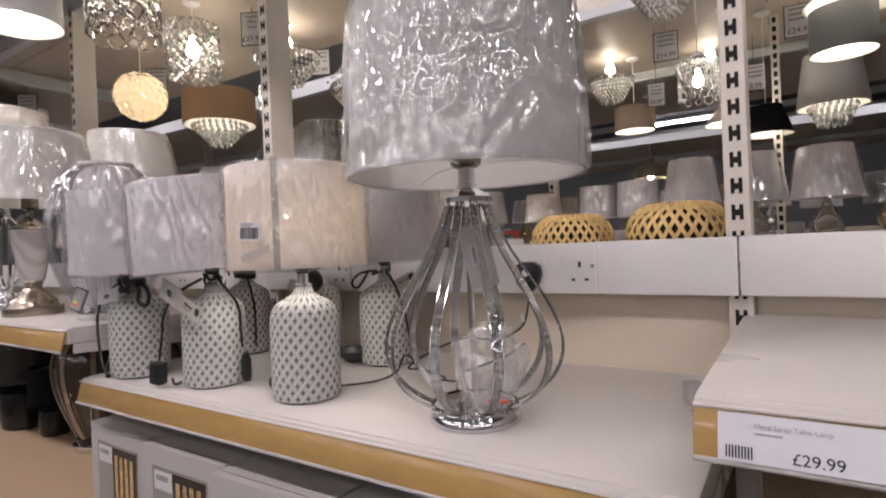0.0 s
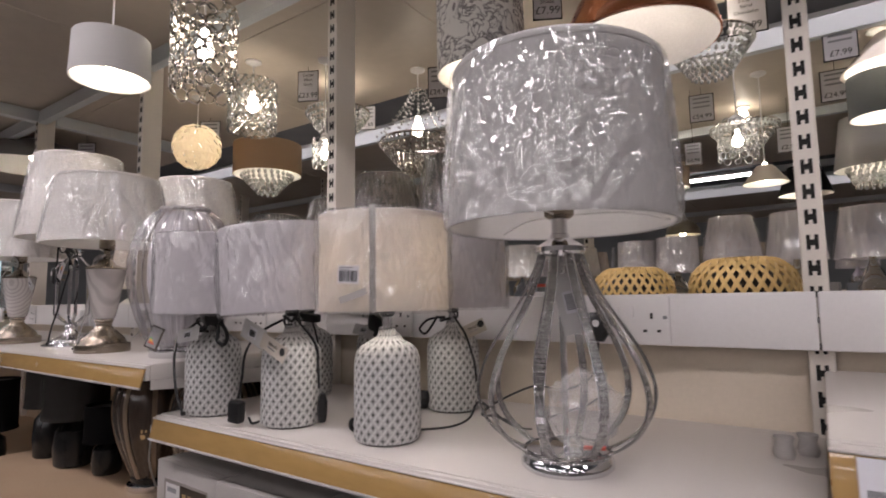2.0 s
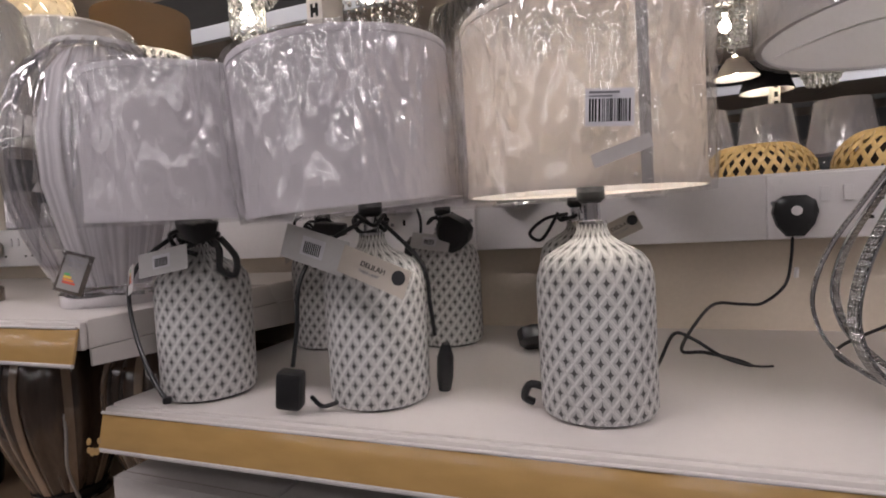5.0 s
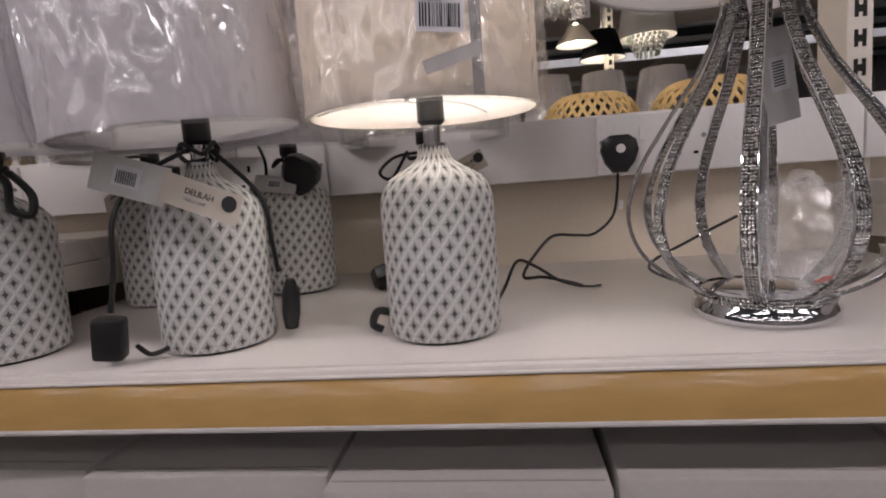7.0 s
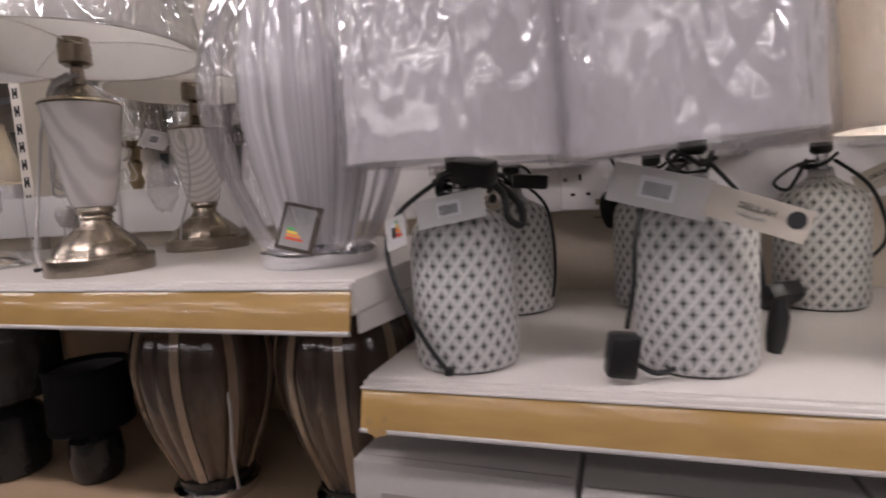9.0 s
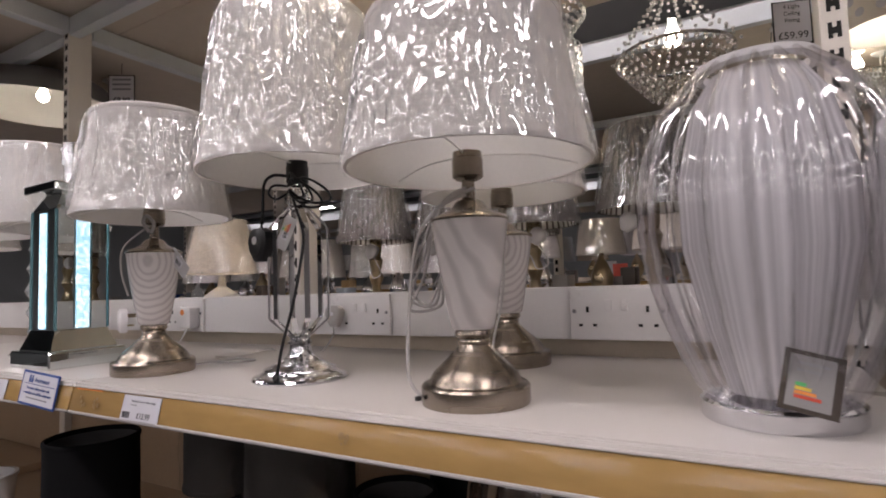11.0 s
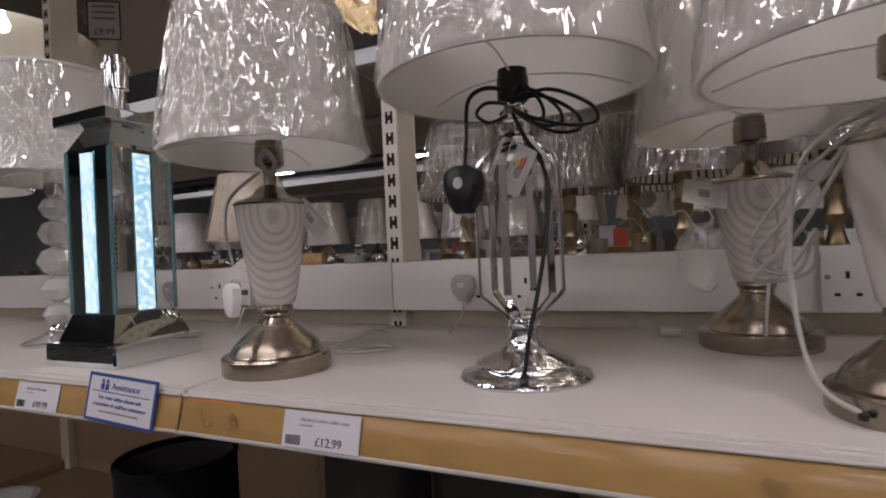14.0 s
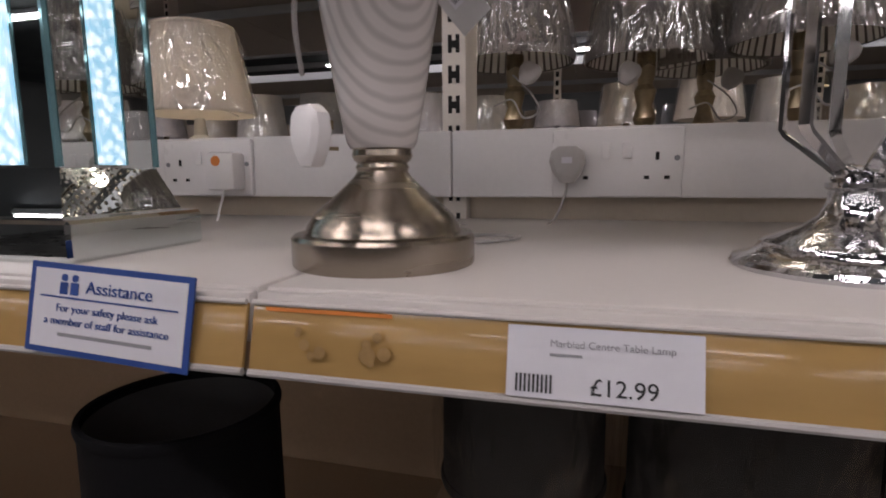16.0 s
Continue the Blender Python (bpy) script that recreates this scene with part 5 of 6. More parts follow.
def black_lamp(x, y, z, r, label, cloth=BLACKC, wrapped=False, dh=0.145, bh=0.115):
    t = thing("table_lamp", pose(x, y, z), label, "table lamp", "black lamps on the lower shelf")
    part("body", lathe([(0, 0), (r * 0.52, 0), (r * 0.6, 0.006), (r * 0.66, bh * 0.4), (r * 0.6, bh * 0.75), (r * 0.25, bh * 0.96), (r * 0.14, bh), (r * 0.14, bh + 0.03), (0, bh + 0.03)], 40), BLACKG, t)
    shade_parts(t, r, r * 0.985, bh, bh + dh, cloth, abs(x), wrapped=wrapped, wrapmat=WRAPD, lining=CHARL, hem=True)
    return t


black_lamp(-2.135, 0.648, 0.81, 0.0735, "black drum-shade lamp standing on the lower shelf", dh=0.147, bh=0.112)
black_lamp(-1.875, 0.72, 0.865, 0.064, "black lamp with narrow dark shade in clear plastic", DARKC, True, 0.13, 0.145)
black_lamp(-1.715, 0.725, 0.865, 0.08, "black lamp with dark brown shade in clear plastic", DARKC, True, 0.14, 0.13)
black_lamp(-1.50, 0.90, 0.865, 0.085, "black drum-shade lamp at the lower shelf back")
black_lamp(-1.555, 0.74, 0.865, 0.056, "small black ceramic lamp under the shelf", BLACKC, False, 0.085, 0.085)
tin = part("storage_tub", lathe([(0, 0), (0.05, 0), (0.06, 0.1), (0.063, 0.1), (0.063, 0.106), (0.055, 0.106), (0.048, 0.004), (0, 0.004)], 40), TAGG, m=pose(-2.6, 0.66, 0.83))
tagged(tin, "pale grey plastic tub on the lower shelf", "tub")
tin = part("metal_pot", lathe([(0, 0), (0.085, 0), (0.09, 0.2), (0.094, 0.203), (0.09, 0.206), (0.085, 0.2), (0.08, 0.004), (0, 0.004)], 48), CARDG, m=pose(0.14, 0.66, 0.83))
tagged(tin, "grey metal pot shade on the lower shelf", "pot")


# ---- lamps on the far side of the gondola ----
shelf_back = thing("display_shelf", pose(-1.0, 0, 1.21), "white laminate shelf on the far side of the gondola", "shelf", "gondola shelves")
part("board", box(-3.0, 2.0, 1.077, 1.52, -0.03, 0.0, 0.003), WHITE, shelf_back)
part("bracket", box(-3.0, 2.0, 1.078, 1.10, -0.10, -0.0302), WHITE, shelf_back)


def candle_lamp(x, y, seed, k=1.0, z=1.21):
    t = thing("table_lamp", pose(x, y, z) @ Matrix.Diagonal((k, k, k, 1)), "antique brass candlestick lamp with wrapped grey pleated shade", "table lamp", "pleated candlestick lamps")
    part("stem", lathe([(0, 0), (0.045, 0), (0.046, 0.006), (0.03, 0.012), (0.016, 0.022), (0.012, 0.04), (0.017, 0.052), (0.02, 0.075), (0.013, 0.095), (0.010, 0.11), (0.019, 0.13), (0.012, 0.15), (0.016, 0.165),
                        (0.018, 0.175), (0.012, 0.185), (0.015, 0.20), (0.015, 0.235), (0, 0.235)], 20), BRASS, t)
    shade_parts(t, 0.096, 0.068, 0.222, 0.378, PLEAT, seed, pleats=40, spider=False, hem=False, lining=SHIN)
    part("band", lathe([(0.097, 0.222), (0.0985, 0.226), (0.098, 0.236), (0.0955, 0.236)], 40), PLEAT, t)
    if int(seed) % 2 == 0:
        part("cord", tube([(0.0, -0.02, 0.2), (0.03, -0.04, 0.17), (0.045, -0.04, 0.14), (0.02, -0.04, 0.13), (0.0, -0.03, 0.16), (-0.03, -0.03, 0.15)], 0.0016, 6, None, 5), GREYP, t)
    p = part("plug", plug_bm(0.7), GREYP, t, m=pose(0.03 - 0.06 * (int(seed) % 2), -0.05, 0.195, 0, 30))
    return t


for i, (x, y, k) in enumerate(((-1.955, 1.24, 1.0), (-1.745, 1.285, 1.0), (-1.53, 1.25, 1.03), (-1.29, 1.30, 1.12), (-1.05, 1.26, 1.22), (-0.80, 1.29, 1.28), (-1.63, 1.42, 1.02))):
    candle_lamp(x, y, i + 0.3, k)
lc = thing("table_lamp", pose(-2.62, 1.29, 1.21), "white gourd lamp with lit-looking cream tapered shade in plastic", "table lamp")
part("body", lathe([(0, 0), (0.05, 0), (0.062, 0.02), (0.066, 0.06), (0.055, 0.095), (0.03, 0.115), (0.014, 0.125), (0.010, 0.16), (0, 0.16)], 36), SHIN, lc)
shade_parts(lc, 0.112, 0.078, 0.168, 0.335, SHC, 3.1)
part("bulb", lathe([(0, 0.19), (0.02, 0.2), (0.024, 0.23), (0.012, 0.25), (0, 0.255)], 14), glow("cream_lamp_bulb", (1.0, 0.84, 0.62), 6), lc, "lit bulb")


def woven_lamp(x, y, r, h, z0, label):
    t = thing("table_lamp", pose(x, y, 1.21), label, "table lamp", "woven gold lamps")
    prof = smooth_path([(r * 0.55, 0, z0), (r * 0.9, 0, z0 + h * 0.25), (r, 0, z0 + h * 0.5), (r * 0.92, 0, z0 + h * 0.78), (r * 0.66, 0, z0 + h * 0.97), (r * 0.4, 0, z0 + h)], 4)
    n = 30
    for d in (-1, 1):
        bm = bmesh.new()
        for i in range(n):
            pts, nr = [], []
            for j, p in enumerate(prof):
                a = 2 * math.pi * i / n + d * j * 0.055
                rr = p.x + (0.0012 if (i + j) % 2 else -0.0006) * d
                pts.append((rr * math.cos(a), rr * math.sin(a), p.z))
                nr.append((math.cos(a), math.sin(a), 0.1))
            ribbon(pts, nr, r * 0.036, 0.0007, bm)
        tagged(part("cane_strand", bm, WEAVE, t, "gold woven cane strips"), kind="stuff")
    # Added core, coloured dark to stand in for shade behind the strands.
    part("dark_gap_core", lathe([(r * 0.4, z0 + h * 0.93), (r * 0.86, z0 + h * 0.5), (r * 0.5, z0 + h * 0.05)], 32), CARDD, t)
    part("rim", lathe([(r * 0.4, z0 + h - 0.004), (r * 0.42, z0 + h + 0.003), (r * 0.36, z0 + h + 0.003), (r * 0.36, z0 + h - 0.004)], 32), WEAVE, t)
    part("foot", lathe([(0, 0), (r * 0.5, 0), (r * 0.52, 0.01), (0.012, 0.02), (0.012, z0 + 0.02), (0, z0 + 0.02)], 24), BRASS, t)


woven_lamp(-0.315, 1.20, 0.082, 0.105, 0.045, "gold woven cane basket lamp on the far shelf")
woven_lamp(-0.115, 1.215, 0.094, 0.118, 0.042, "larger gold woven cane basket lamp on the far shelf")

# ---- second run of shelving ----
for x in (1.0, 0.0, -1.0, -2.0, -3.0, -4.0, -5.0):
    t = thing("shelving_upright", pose(x + 0.02, 2.78, 0), "ivory steel slotted shelving upright of the next run", "upright", "far shelving uprights", "structure")
    part("upright", box(-0.016, 0.016, 0, 0.07, 0, 2.22, 0.002), POSTW, t, smooth=False)
    bm = bmesh.new()
    for k in range(30):
        box(-0.007, 0.007, -0.0006, 0.001, 1.1 + k * 0.0375, 1.122 + k * 0.0375, bm=bm)
    tagged(part("slot_row", bm, SLOT, t, smooth=False), kind="stuff")
for i, (y0, y1, z) in enumerate(((2.3, 2.76, 1.21), (2.3, 2.76, 0.8), (4.3, 4.8, 1.30), (4.3, 4.8, 0.8), (7.2, 7.7, 1.3))):
    t = thing("display_shelf", pose(-2.5, 0, z), "long white display shelf of the next run", "shelf", "far shelves")
    part("board", box(-5.5, 4.0, y0, y1, -0.03, 0, 0.003), WHITE, t)
    part("end_panel", box(-0.02, 0.02, y1 - 0.04, y1, -z, -0.0302), POSTW, t, smooth=False)
    part("ticket_strip", box(-5.5, 4.0, y0 - 0.006, y0 - 0.001, -0.045, -0.004), STRIP, t, smooth=False)
structure("wall_panel_7", box(-8, 2, 4.82, 4.85, 0.1, 1.34), CREAM, "cream back panel of a farther run", "back panel")


def far_lamp(x, y, z, r0, r1, zb, zt, cloth, base, label, wrapped=True, seed=1.0):
    t = thing("table_lamp", pose(x, y, z), label, "table lamp", "far shelf lamps")
    h = zb - z + 0.02
    part("body", lathe([(0, 0), (0.05, 0), (0.05, 0.008), (0.02, 0.02), (0.045, h * 0.3), (0.05, h * 0.5), (0.03, h * 0.72), (0.012, h * 0.85), (0.012, h), (0, h)], 20), base, t)
    part("shade", shade_bm(r0, r1, zb - z, zt - z, 36), cloth, t)
    if wrapped:
        part("plastic_wrap", wrap_bm(r0, r1, zb - z - 0.002, zt - z + 0.003, abs(seed), cell=0.016), WRAP, t, "clear plastic wrapping", smooth=False)
    return t


WL = "wrapped lilac-white drum shade lamp on the next run"
far_lamp(-0.65, 2.5, 1.21, 0.086, 0.080, 1.41, 1.545, SHL, GLASS, WL, seed=1)
far_lamp(-0.482, 2.48, 1.21, 0.086, 0.080, 1.405, 1.55, SHL, GLASS, WL, seed=2)
far_lamp(-0.278, 2.5, 1.21, 0.108, 0.078, 1.445, 1.62, SHL, BRASS, "wrapped white tapered shade lamp on the next run", seed=3)
far_lamp(-0.062, 2.52, 1.21, 0.104, 0.078, 1.435, 1.62, SHL, GLASS, "wrapped white tapered shade lamp with glass base", seed=4)
far_lamp(0.165, 2.5, 1.21, 0.112, 0.082, 1.43, 1.615, SHL, GLASS, "wrapped white tapered shade lamp with glass base", seed=5)
rf = random.Random(21)
x = -0.92
while x > -5.2:
    tall = rf.random()
    cl = rf.choice((SHL, SHW, SHL, SHC, SHG))
    far_lamp(x, 2.5 + rf.uniform(-0.06, 0.06), 1.21, 0.088 + 0.03 * tall, 0.072 + 0.02 * tall, 1.37 + 0.08 * rf.random(), 1.52 + 0.09 * tall, cl, rf.choice((GLASS, BRASS, CHROME)), "wrapped pale shade lamp on the next run", seed=x)
    x -= 0.235 + 0.04 * rf.random()
x = 1.2
while x > -6.5:
    far_lamp(x, 4.5 + rf.uniform(-0.08, 0.08), 1.30, 0.12, 0.11 - 0.03 * rf.random(), 1.47 + 0.04 * rf.random(), 1.65 + 0.06 * rf.random(), rf.choice((SHC, SHB, SHD, SHG, SHL)), rf.choice((BRASS, CHROME)), "coloured shade lamp on a farther run", seed=x)
    x -= 0.28 + 0.06 * rf.random()


def small_goods(x, y, z, material, w, h, label="small boxed lamp fitting on a far shelf"):
    t = part("goods_box", box(-w / 2, w / 2, -0.05, 0.05, 0, h, 0.003), material, m=pose(x, y, z, 0, 0, rf.uniform(-15, 15)))
    tagged(t, label, "box", "far boxed goods")


for i in range(60):
    y, z = rf.choice(((2.4, 1.21), (7.4, 1.3), (4.42, 1.30), (2.66, 1.21)))
    small_goods(rf.uniform(-6.0, 0.8), y, z, rf.choice((PAPER, CARD, CARDD, SHD, REDI, GOLDP, BLUE, CARDG, TAGG)), rf.uniform(0.05, 0.13), rf.uniform(0.06, 0.16))


# ---- pendant lamps under the canopies ----
CZ = 2.23


def pendant(x, y, z, label, group="pendant lamps", top=CZ, cord_to=0.0, material=None):
    t = thing("pendant_lamp", pose(x, y, z), label, "pendant lamp", group)
    h = top - z
    part("ceiling_rose", lathe([(0, h), (0.03, h), (0.03, h - 0.006), (0.012, h - 0.016), (0, h - 0.016)], 20), PLUGW, t)
    part("cord", lathe([(0.0024, cord_to), (0.0024, h - 0.012)], 8), material or PLUGW, t)
    return t


def bulb_in(t, z, r=0.022, material=None):
    part("bulb", lathe([(0, z - r * 1.2), (r * 0.8, z - r * 0.7), (r, z), (r * 0.75, z + r * 0.8), (r * 0.45, z + r * 1.4), (r * 0.4, z + r * 2.2), (0, z + r * 2.2)], 14), material or BULB, t, "lit bulb")


def drum_pendant(x, y, z, r0, r1, h, cloth, label, lit=True):
    t = pendant(x, y, z, label, cord_to=h * 0.7)
    part("shade", shade_bm(r0, r1, 0, h, 48), cloth, t)
    part("lining", lathe([(r0 - 0.003, 0.001), (r1 - 0.003, h - 0.001)], 48), SHIN, t)
    bm = lathe([(0.02, h * 0.72), (0.022, h * 0.72)], 16)
    for k in range(3):
        a = 2.094 * k
        tube([(0.0, 0.0, h * 0.72), (r1 * 0.98 * math.cos(a), r1 * 0.98 * math.sin(a), h * 0.9)], 0.0015, 5, bm, 1)
    part("shade_carrier", bm, SHIN, t)
    if lit:
        bulb_in(t, h * 0.5)
    return t


def ring_curtain(t, r, z0, z1, ring_r, n, rows, material, name="metal_ring"):
    """Interlinked rings standing in a cylinder: each ring turned to face outwards."""
    first = None
    for j in range(rows):
        for i in range(n):
            a = 2 * math.pi * (i + 0.5 * (j % 2)) / n
            z = z0 + (z1 - z0) * (j + 0.5) / rows
            rr = ring_r * (0.7 + 0.5 * ((i * 7 + j * 5) % 5) / 4)
            m = pose(r * math.cos(a), r * math.sin(a), z, 90, 0, math.degrees(a) + 90) @ Matrix.Diagonal((rr, rr, rr, 1))
            if first is None:
                bm = bmesh.new()
                vs = [[bm.verts.new(((1 + 0.16 * math.cos(c)) * math.cos(b), (1 + 0.16 * math.cos(c)) * math.sin(b), 0.16 * math.sin(c))) for c in (0, 1.571, 3.142, 4.712)] for b in [2 * math.pi * k / 12 for k in range(12)]]
                for k in range(12):
                    for q in range(4):
                        bm.faces.new((vs[k][q], vs[(k + 1) % 12][q], vs[(k + 1) % 12][(q + 1) % 4], vs[k][(q + 1) % 4]))
                first = part(name, bm, material, t, m=m)
            else:
                twin(first, t, m)


def wire_rim(t, r, z, wire=0.0018, material=None):
    part("wire_hoop", lathe([(r - wire, z), (r, z + wire), (r + wire, z), (r, z - wire), (r - wire, z)], 40), material or SILVER, t)


# silver ring cylinder
p = pendant(-1.31, 0.83, 1.86, "lit silver pendant of interlinked metal rings", cord_to=0.15)
ring_curtain(p, 0.079, 0.0, 0.235, 0.020, 13, 8, SILVER)
wire_rim(p, 0.079, 0.238)
bulb_in(p, 0.12, 0.024)
# crystal trellis cylinder
p = pendant(-1.735, 1.285, 1.955, "lit crystal trellis cylinder pendant", cord_to=0.12)
for d in (-1, 1):
    bm = bmesh.new()
    for i in range(20):
        pts = [(0.088 * math.cos(2 * math.pi * i / 20 + d * k * 0.19), 0.088 * math.sin(2 * math.pi * i / 20 + d * k * 0.19), k * 0.0185) for k in range(11)]
        tube(pts, 0.0022, 5, bm, 1)
        for q in pts[::2]:
            bmesh.ops.create_icosphere(bm, subdivisions=1, radius=0.0062, matrix=Matrix.Translation(q))
    tagged(part("bead_string", bm, SILVER if d < 0 else BEADS, p, "crossed strings of glass beads", smooth=False), kind="stuff")
wire_rim(p, 0.088, 0.187)
wire_rim(p, 0.088, 0.0)
bulb_in(p, 0.1, 0.024)
# petal globe
p = pendant(-2.24, 1.36, 2.0, "lit cream petal globe pendant", cord_to=0.08)
petal = None
for j in range(7):
    el = -1.15 + j * 0.36
    n = max(5, int(15 * math.cos(el)))
    for i in range(n):
        a = 2 * math.pi * (i + 0.5 * (j % 2)) / n
        m = pose(0.094 * math.cos(el) * math.cos(a), 0.094 * math.cos(el) * math.sin(a), 0.094 * math.sin(el), 0, 0, math.degrees(a)) @ pose(0, 0, 0, 0, math.degrees(-el) - 12, 0)
        if petal is None:
            bm = bmesh.new()
            q = [bm.verts.new(c) for c in ((0.003, -0.026, 0.0), (0.0, 0, -0.036), (0.003, 0.026, 0.0), (0.0, 0, 0.032), (0.010, 0, 0.0))]
            for s in range(4):
                bm.faces.new((q[s], q[(s + 1) % 4], q[4]))
            petal = part("petal", bm, CAPIZ, p, m=m, smooth=False)
        else:
            twin(petal, p, m)
bulb_in(p, 0.0, 0.03, glow("petal_bulb", (1.0, 0.86, 0.66), 12))


def bead_fringe(t, r, z, n, rows, material=None, size=0.0075, taper=0.6, gap=0.014):
    first = None
    for j in range(rows):
        rr = r * (1 - (1 - taper) * j / max(rows - 1, 1))
        for i in range(max(6, int(n * rr / r))):
            a = 2 * math.pi * (i + 0.5 * (j % 2)) / max(6, int(n * rr / r))
            m = pose(rr * math.cos(a), rr * math.sin(a), z - j * gap)
            if first is None:
                bm = bmesh.new()
                bmesh.ops.create_icosphere(bm, subdivisions=1, radius=size)
                for v in bm.verts:
                    v.co.z *= 1.35
                first = part("crystal_drop", bm, material or BEADS, t, m=m, smooth=False)
            else:
                twin(first, t, m)


# tan drum with crystal drops
p = drum_pendant(-2.19, 1.70, 1.925, 0.162, 0.162, 0.15, SHT, "tan drum pendant with hanging crystal drops")
bead_fringe(p, 0.12, -0.005, 26, 6, taper=0.35, size=0.0095, gap=0.017)
# grey drum, print drum, dotted drum
drum_pendant(-1.38, 0.632, 1.845, 0.088, 0.084, 0.105, SHG, "lit pale grey drum pendant")
drum_pendant(-0.64, 1.15, 1.845, 0.107, 0.107, 0.2, PRINT, "white pendant shade with grey flower print")
p = drum_pendant(-0.775, 1.80, 1.905, 0.115, 0.115, 0.16, SHC, "lit cream pendant drum with pale dots")
dot = None
for j in range(4):
    for i in range(16):
        a = 2 * math.pi * (i + 0.5 * (j % 2)) / 16
        m = pose(0.1155 * math.cos(a), 0.1155 * math.sin(a), 0.03 + j * 0.034, 90, 0, math.degrees(a) + 90)
        if dot is None:
            dot = part("dot", lathe([(0, 0), (0.011, 0), (0.011, 0.0006), (0, 0.0006)], 12), PAPER, p, m=m)
        else:
            twin(dot, p, m)
# copper dome
p = pendant(-0.315, 1.36, 1.915, "large polished copper dome pendant with white inside", cord_to=0.16, material=BLACK)
dome = smooth_path([(0.178, 0, 0.0), (0.168, 0, 0.05), (0.14, 0, 0.11), (0.09, 0, 0.155), (0.035, 0, 0.175), (0.018, 0, 0.20)], 4)
part("dome", lathe([(q.x, q.z) for q in dome], 56), COPPER, p, "dimpled copper")
part("lining", lathe([(q.x - 0.003, q.z - 0.002) for q in dome], 56), mat("white_enamel", (0.80, 0.78, 0.80), 0.35, bump=0.5, bump_scale=26), p)
bulb_in(p, 0.125, 0.02)
part("rim", lathe([(0.179, 0.0), (0.180, 0.004), (0.175, 0.004), (0.175, 0.0), (0.179, 0.0)], 56), COPPER, p)


def chandelier(x, y, z, r, label, crown=True, h=0.22):
    t = pendant(x, y, z, label, cord_to=h)
    wire_rim(t, r, 0.0, 0.005)
    bead_fringe(t, r, -0.012, 40, 7, SILVER if crown else BEADS, 0.0066, 0.45, 0.016)
    if crown:
        for k in range(14):
            a = 2 * math.pi * k / 14
            c, s = math.cos(a), math.sin(a)
            bm = bmesh.new()
            for q in range(12):
                f = q / 11
                rr = r * (1 - f) ** 1.4 * 0.9 + 0.03
                bmesh.ops.create_icosphere(bm, subdivisions=1, radius=0.0055, matrix=Matrix.Translation((rr * c, rr * s, 0.01 + f * h * 0.9)))
            tagged(part("bead_string", bm, BEADS, t, smooth=False), kind="stuff")
        wire_rim(t, 0.032, h * 0.95, 0.003)
    bulb_in(t, 0.05, 0.024)
    return t


chandelier(-1.27, 1.72, 1.93, 0.15, "lit beaded crown chandelier in smoky silver")
chandelier(-0.225, 1.82, 2.08, 0.12, "clear crystal chandelier with hanging drops", crown=False, h=0.15)
chandelier(-0.69, 2.9, 2.12, 0.11, "silver beaded basket chandelier", crown=False, h=0.1)
chandelier(-0.25, 3.02, 2.13, 0.15, "wide silver beaded chandelier", crown=False, h=0.09)
chandelier(-1.62, 1.62, 2.10, 0.13, "silver beaded basket chandelier under the canopy", crown=False, h=0.1)


def jar_pendant(x, y, z, r, h, label):
    t = pendant(x, y, z, label, cord_to=h)
    part("cap", lathe([(0, h), (r * 0.4, h), (r * 0.45, h + 0.012), (0.01, h + 0.03), (0, h + 0.03)], 20), PLUGW, t)
    ring_curtain(t, r, 0.0, h, 0.013, 11, 6, BEADS, "glass_link")
    bulb_in(t, h * 0.5, 0.02)
    return t


jar_pendant(-0.215, 2.33, 1.81, 0.068, 0.15, "lit crystal link jar pendant")
jar_pendant(-1.50, 1.44, 1.81, 0.045, 0.10, "small lit crystal link pendant")
jar_pendant(-0.98, 2.45, 2.0, 0.05, 0.11, "small lit crystal link pendant")
# plain shades of the second canopy
drum_pendant(-0.60, 2.98, 1.86, 0.098, 0.098, 0.12, SHB, "lit beige drum pendant under the next canopy")
drum_pendant(-0.15, 2.6, 1.76, 0.085, 0.03, 0.075, SHC, "small lit cream coolie pendant", True)
drum_pendant(-0.02, 2.75, 1.72, 0.10, 0.06, 0.12, BLACKC, "black pendant shade under the next canopy")
drum_pendant(0.27, 2.36, 2.06, 0.16, 0.06, 0.12, SHC, "lit cream coolie pendant")
drum_pendant(0.225, 2.43, 1.915, 0.098, 0.098, 0.15, SHD, "lit blue-grey drum pendant")
p = drum_pendant(0.215, 2.92, 1.83, 0.13, 0.10, 0.22, SHG, "pale lattice pendant with glass rod fringe")
bead_fringe(p, 0.085, 0.0, 22, 5, taper=0.6, size=0.009, gap=0.018)
t = pendant(-0.70, 3.78, 1.70, "pale taupe enamel dome pendant", cord_to=0.11)
part("dome", lathe([(0.105, 0), (0.1, 0.04), (0.07, 0.08), (0.03, 0.10), (0.02, 0.13), (0, 0.13)], 36), mat("taupe_enamel", (0.34, 0.30, 0.23), 0.3), t)
bulb_in(t, 0.015)
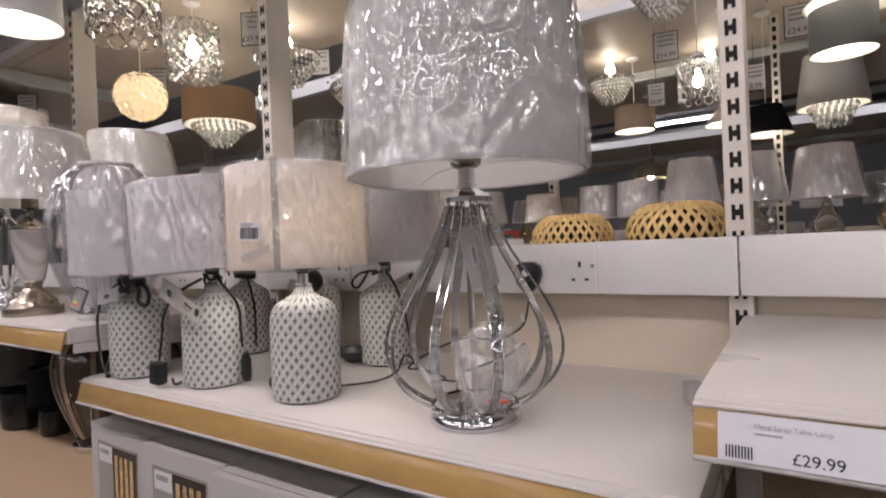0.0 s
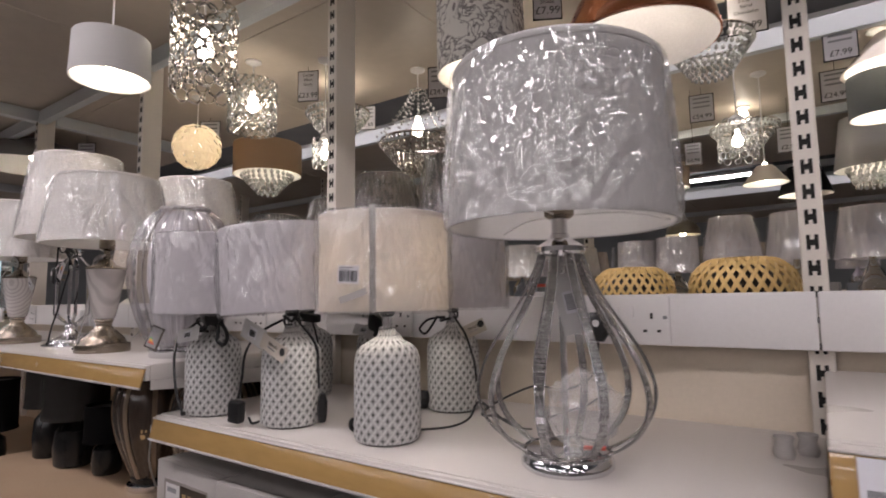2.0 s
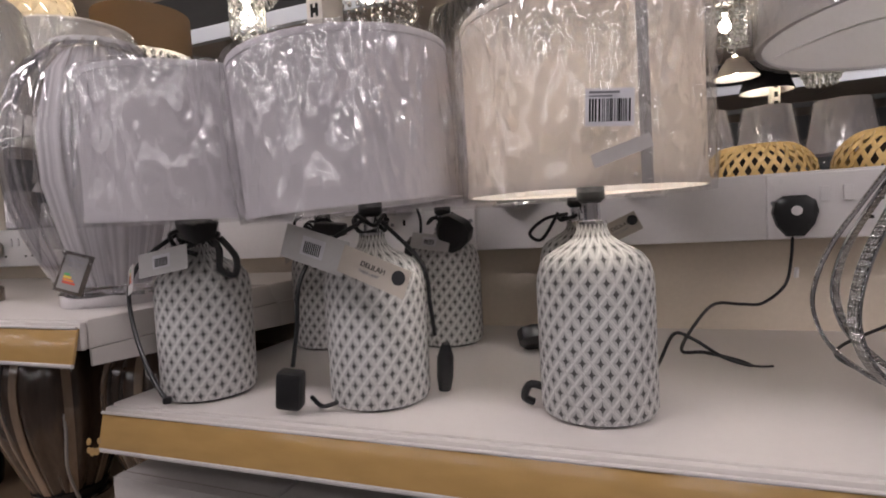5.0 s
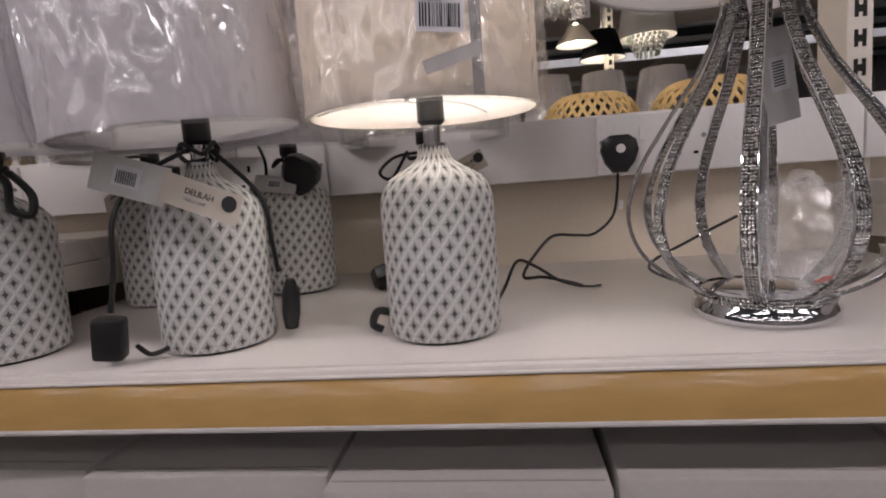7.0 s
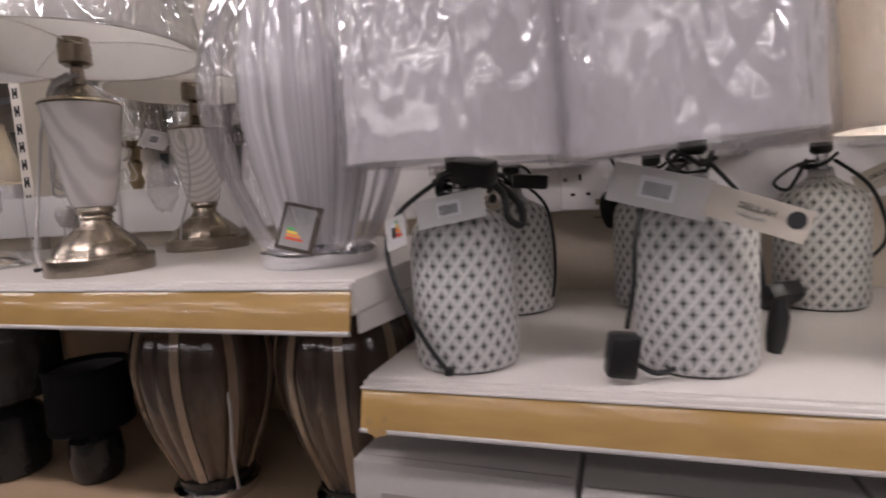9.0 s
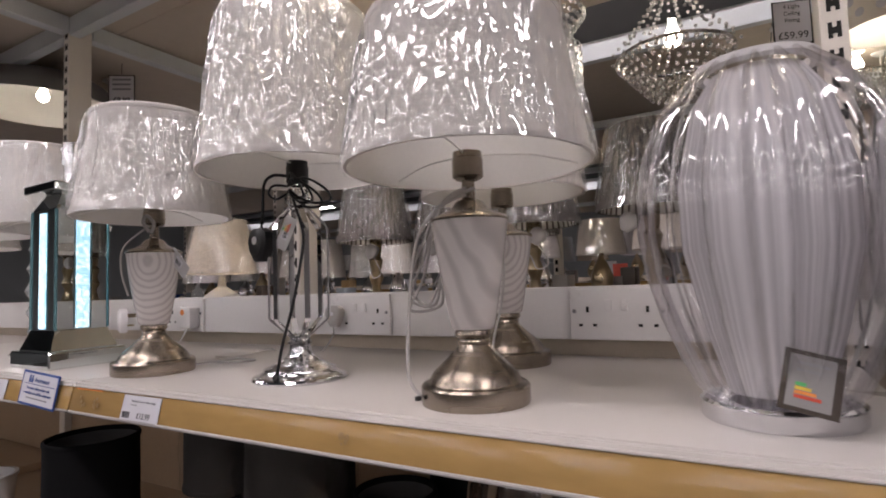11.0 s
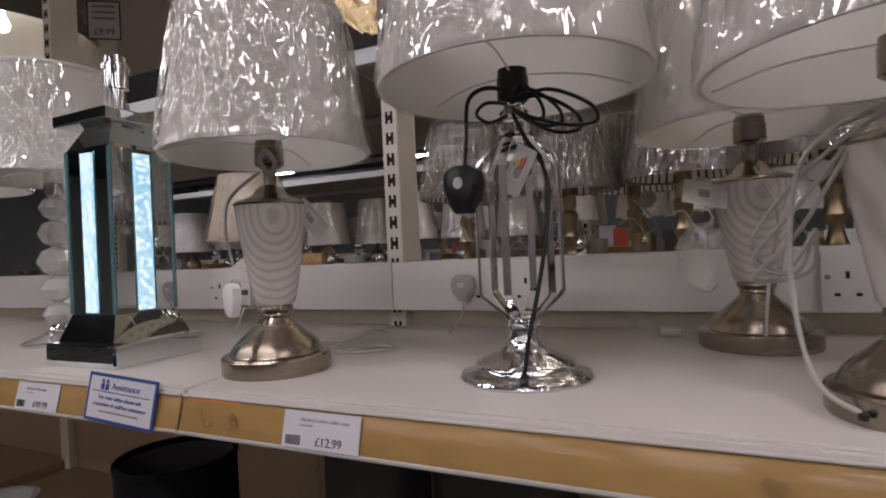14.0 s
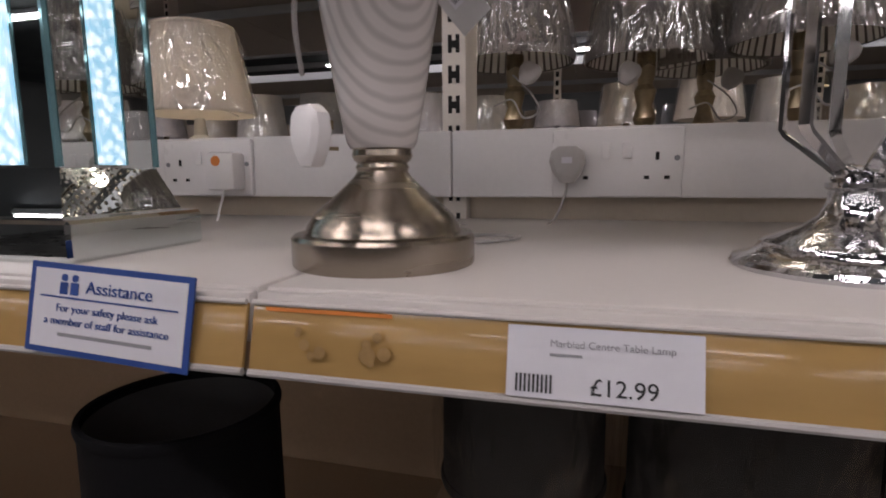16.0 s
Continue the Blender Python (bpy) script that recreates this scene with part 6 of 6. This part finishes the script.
# big grey dome and neighbours further along
t = pendant(-3.52, 1.16, 2.07, "large grey dome pendant with white inside", cord_to=0.13)
dome = smooth_path([(0.27, 0, 0.0), (0.255, 0, 0.05), (0.20, 0, 0.10), (0.10, 0, 0.135), (0.02, 0, 0.145)], 4)
part("dome", lathe([(q.x, q.z) for q in dome], 56), mat("grey_enamel", (0.16, 0.155, 0.15), 0.45), t)
part("lining", lathe([(q.x - 0.003, q.z - 0.002) for q in dome], 56), SHIN, t)
bulb_in(t, 0.05)
t = pendant(-3.43, 1.37, 1.95, "lit hammered glass cylinder pendant", cord_to=0.2)
part("shade", lathe([(0.1, 0), (0.1, 0.2), (0.02, 0.2)], 40), stone_material("hammered_glass", (0.72, 0.66, 0.6), 60, 0.0, 0.15), t)
bulb_in(t, 0.03)
drum_pendant(-2.95, 0.62, 1.98, 0.15, 0.06, 0.12, SHG, "pale grey coolie pendant")


# ---- hanging price signs ----
def sign(x, y, z, price, words, w=0.085, h=0.125, turn=0.0, m=None):
    t = thing("price_sign", pose(x, y, z, 0, 0, turn), "black-bordered white price sign hanging from the canopy", "sign", "hanging price signs")
    part("card", box(-w / 2, w / 2, -0.001, 0.001, -h / 2, h / 2), INK, t, smooth=False)
    part("panel", slab(-w * 0.46, w * 0.46, -h * 0.47, h * 0.47, -0.001, 0.0005), PAPER, t, smooth=False)
    for k, wd in enumerate(words):
        if wd:
            letters(wd, h * 0.125, INK, t, pose(0, -0.0019, h * (0.36 - 0.155 * k)) @ FACE, "text_line", "CENTER")
        else:
            part("text_bar", slab(-w * 0.34, w * 0.34, h * (0.33 - 0.155 * k), h * (0.39 - 0.155 * k), -0.0015, 0.0003), GREYI, t, smooth=False)
    letters(price, h * 0.23, INK, t, pose(0, -0.0019, -h * 0.30) @ FACE, "price", "CENTER")
    part("hanger", tube([(0, 0, h / 2), (0, 0, CZ - z)], 0.001, 5, None, 1), SLOT, t)


sign(-0.53, 1.31, 2.085, "£7.99", ("Grey", "Flower", "Print", "Shade"), turn=28, w=0.075)
sign(-1.60, 1.44, 2.15, "£23.99", ("Crystal", "Effect", "Shade"), turn=28)
sign(-1.70, 1.885, 2.165, "£7.99", ("", "", ""), turn=28, h=0.115)
sign(-0.125, 1.88, 2.16, "£44.99", ("5 Light", "Spiral", "Chandelier"), turn=10, w=0.11)
sign(-0.375, 2.62, 2.135, "£54.99", ("", "", ""), turn=10, w=0.1)
sign(0.105, 2.6, 2.115, "£24.99", ("", "", ""), turn=5, w=0.1)
sign(0.115, 2.28, 2.16, "£7.99", ("", "", ""), turn=5, w=0.1)
sign(-0.07, 3.0, 2.03, "£2.99", ("", "", ""), turn=5, w=0.1)
sign(-0.42, 2.62, 1.935, "£6.99", ("", "", ""), turn=10, w=0.07, h=0.1)
sign(-0.98, 1.88, 2.01, "£59.99", ("4 Light", "Ceiling", "Fitting"), turn=20, w=0.1)
sign(-3.22, 1.3, 2.12, "£9.99", ("", "", ""), turn=35, w=0.1)
sign(-2.45, 1.55, 2.15, "£19.99", ("", "", ""), turn=35, w=0.1)
sign(-1.15, 1.70, 2.14, "£24.99", ("", "", ""), turn=25, w=0.09)
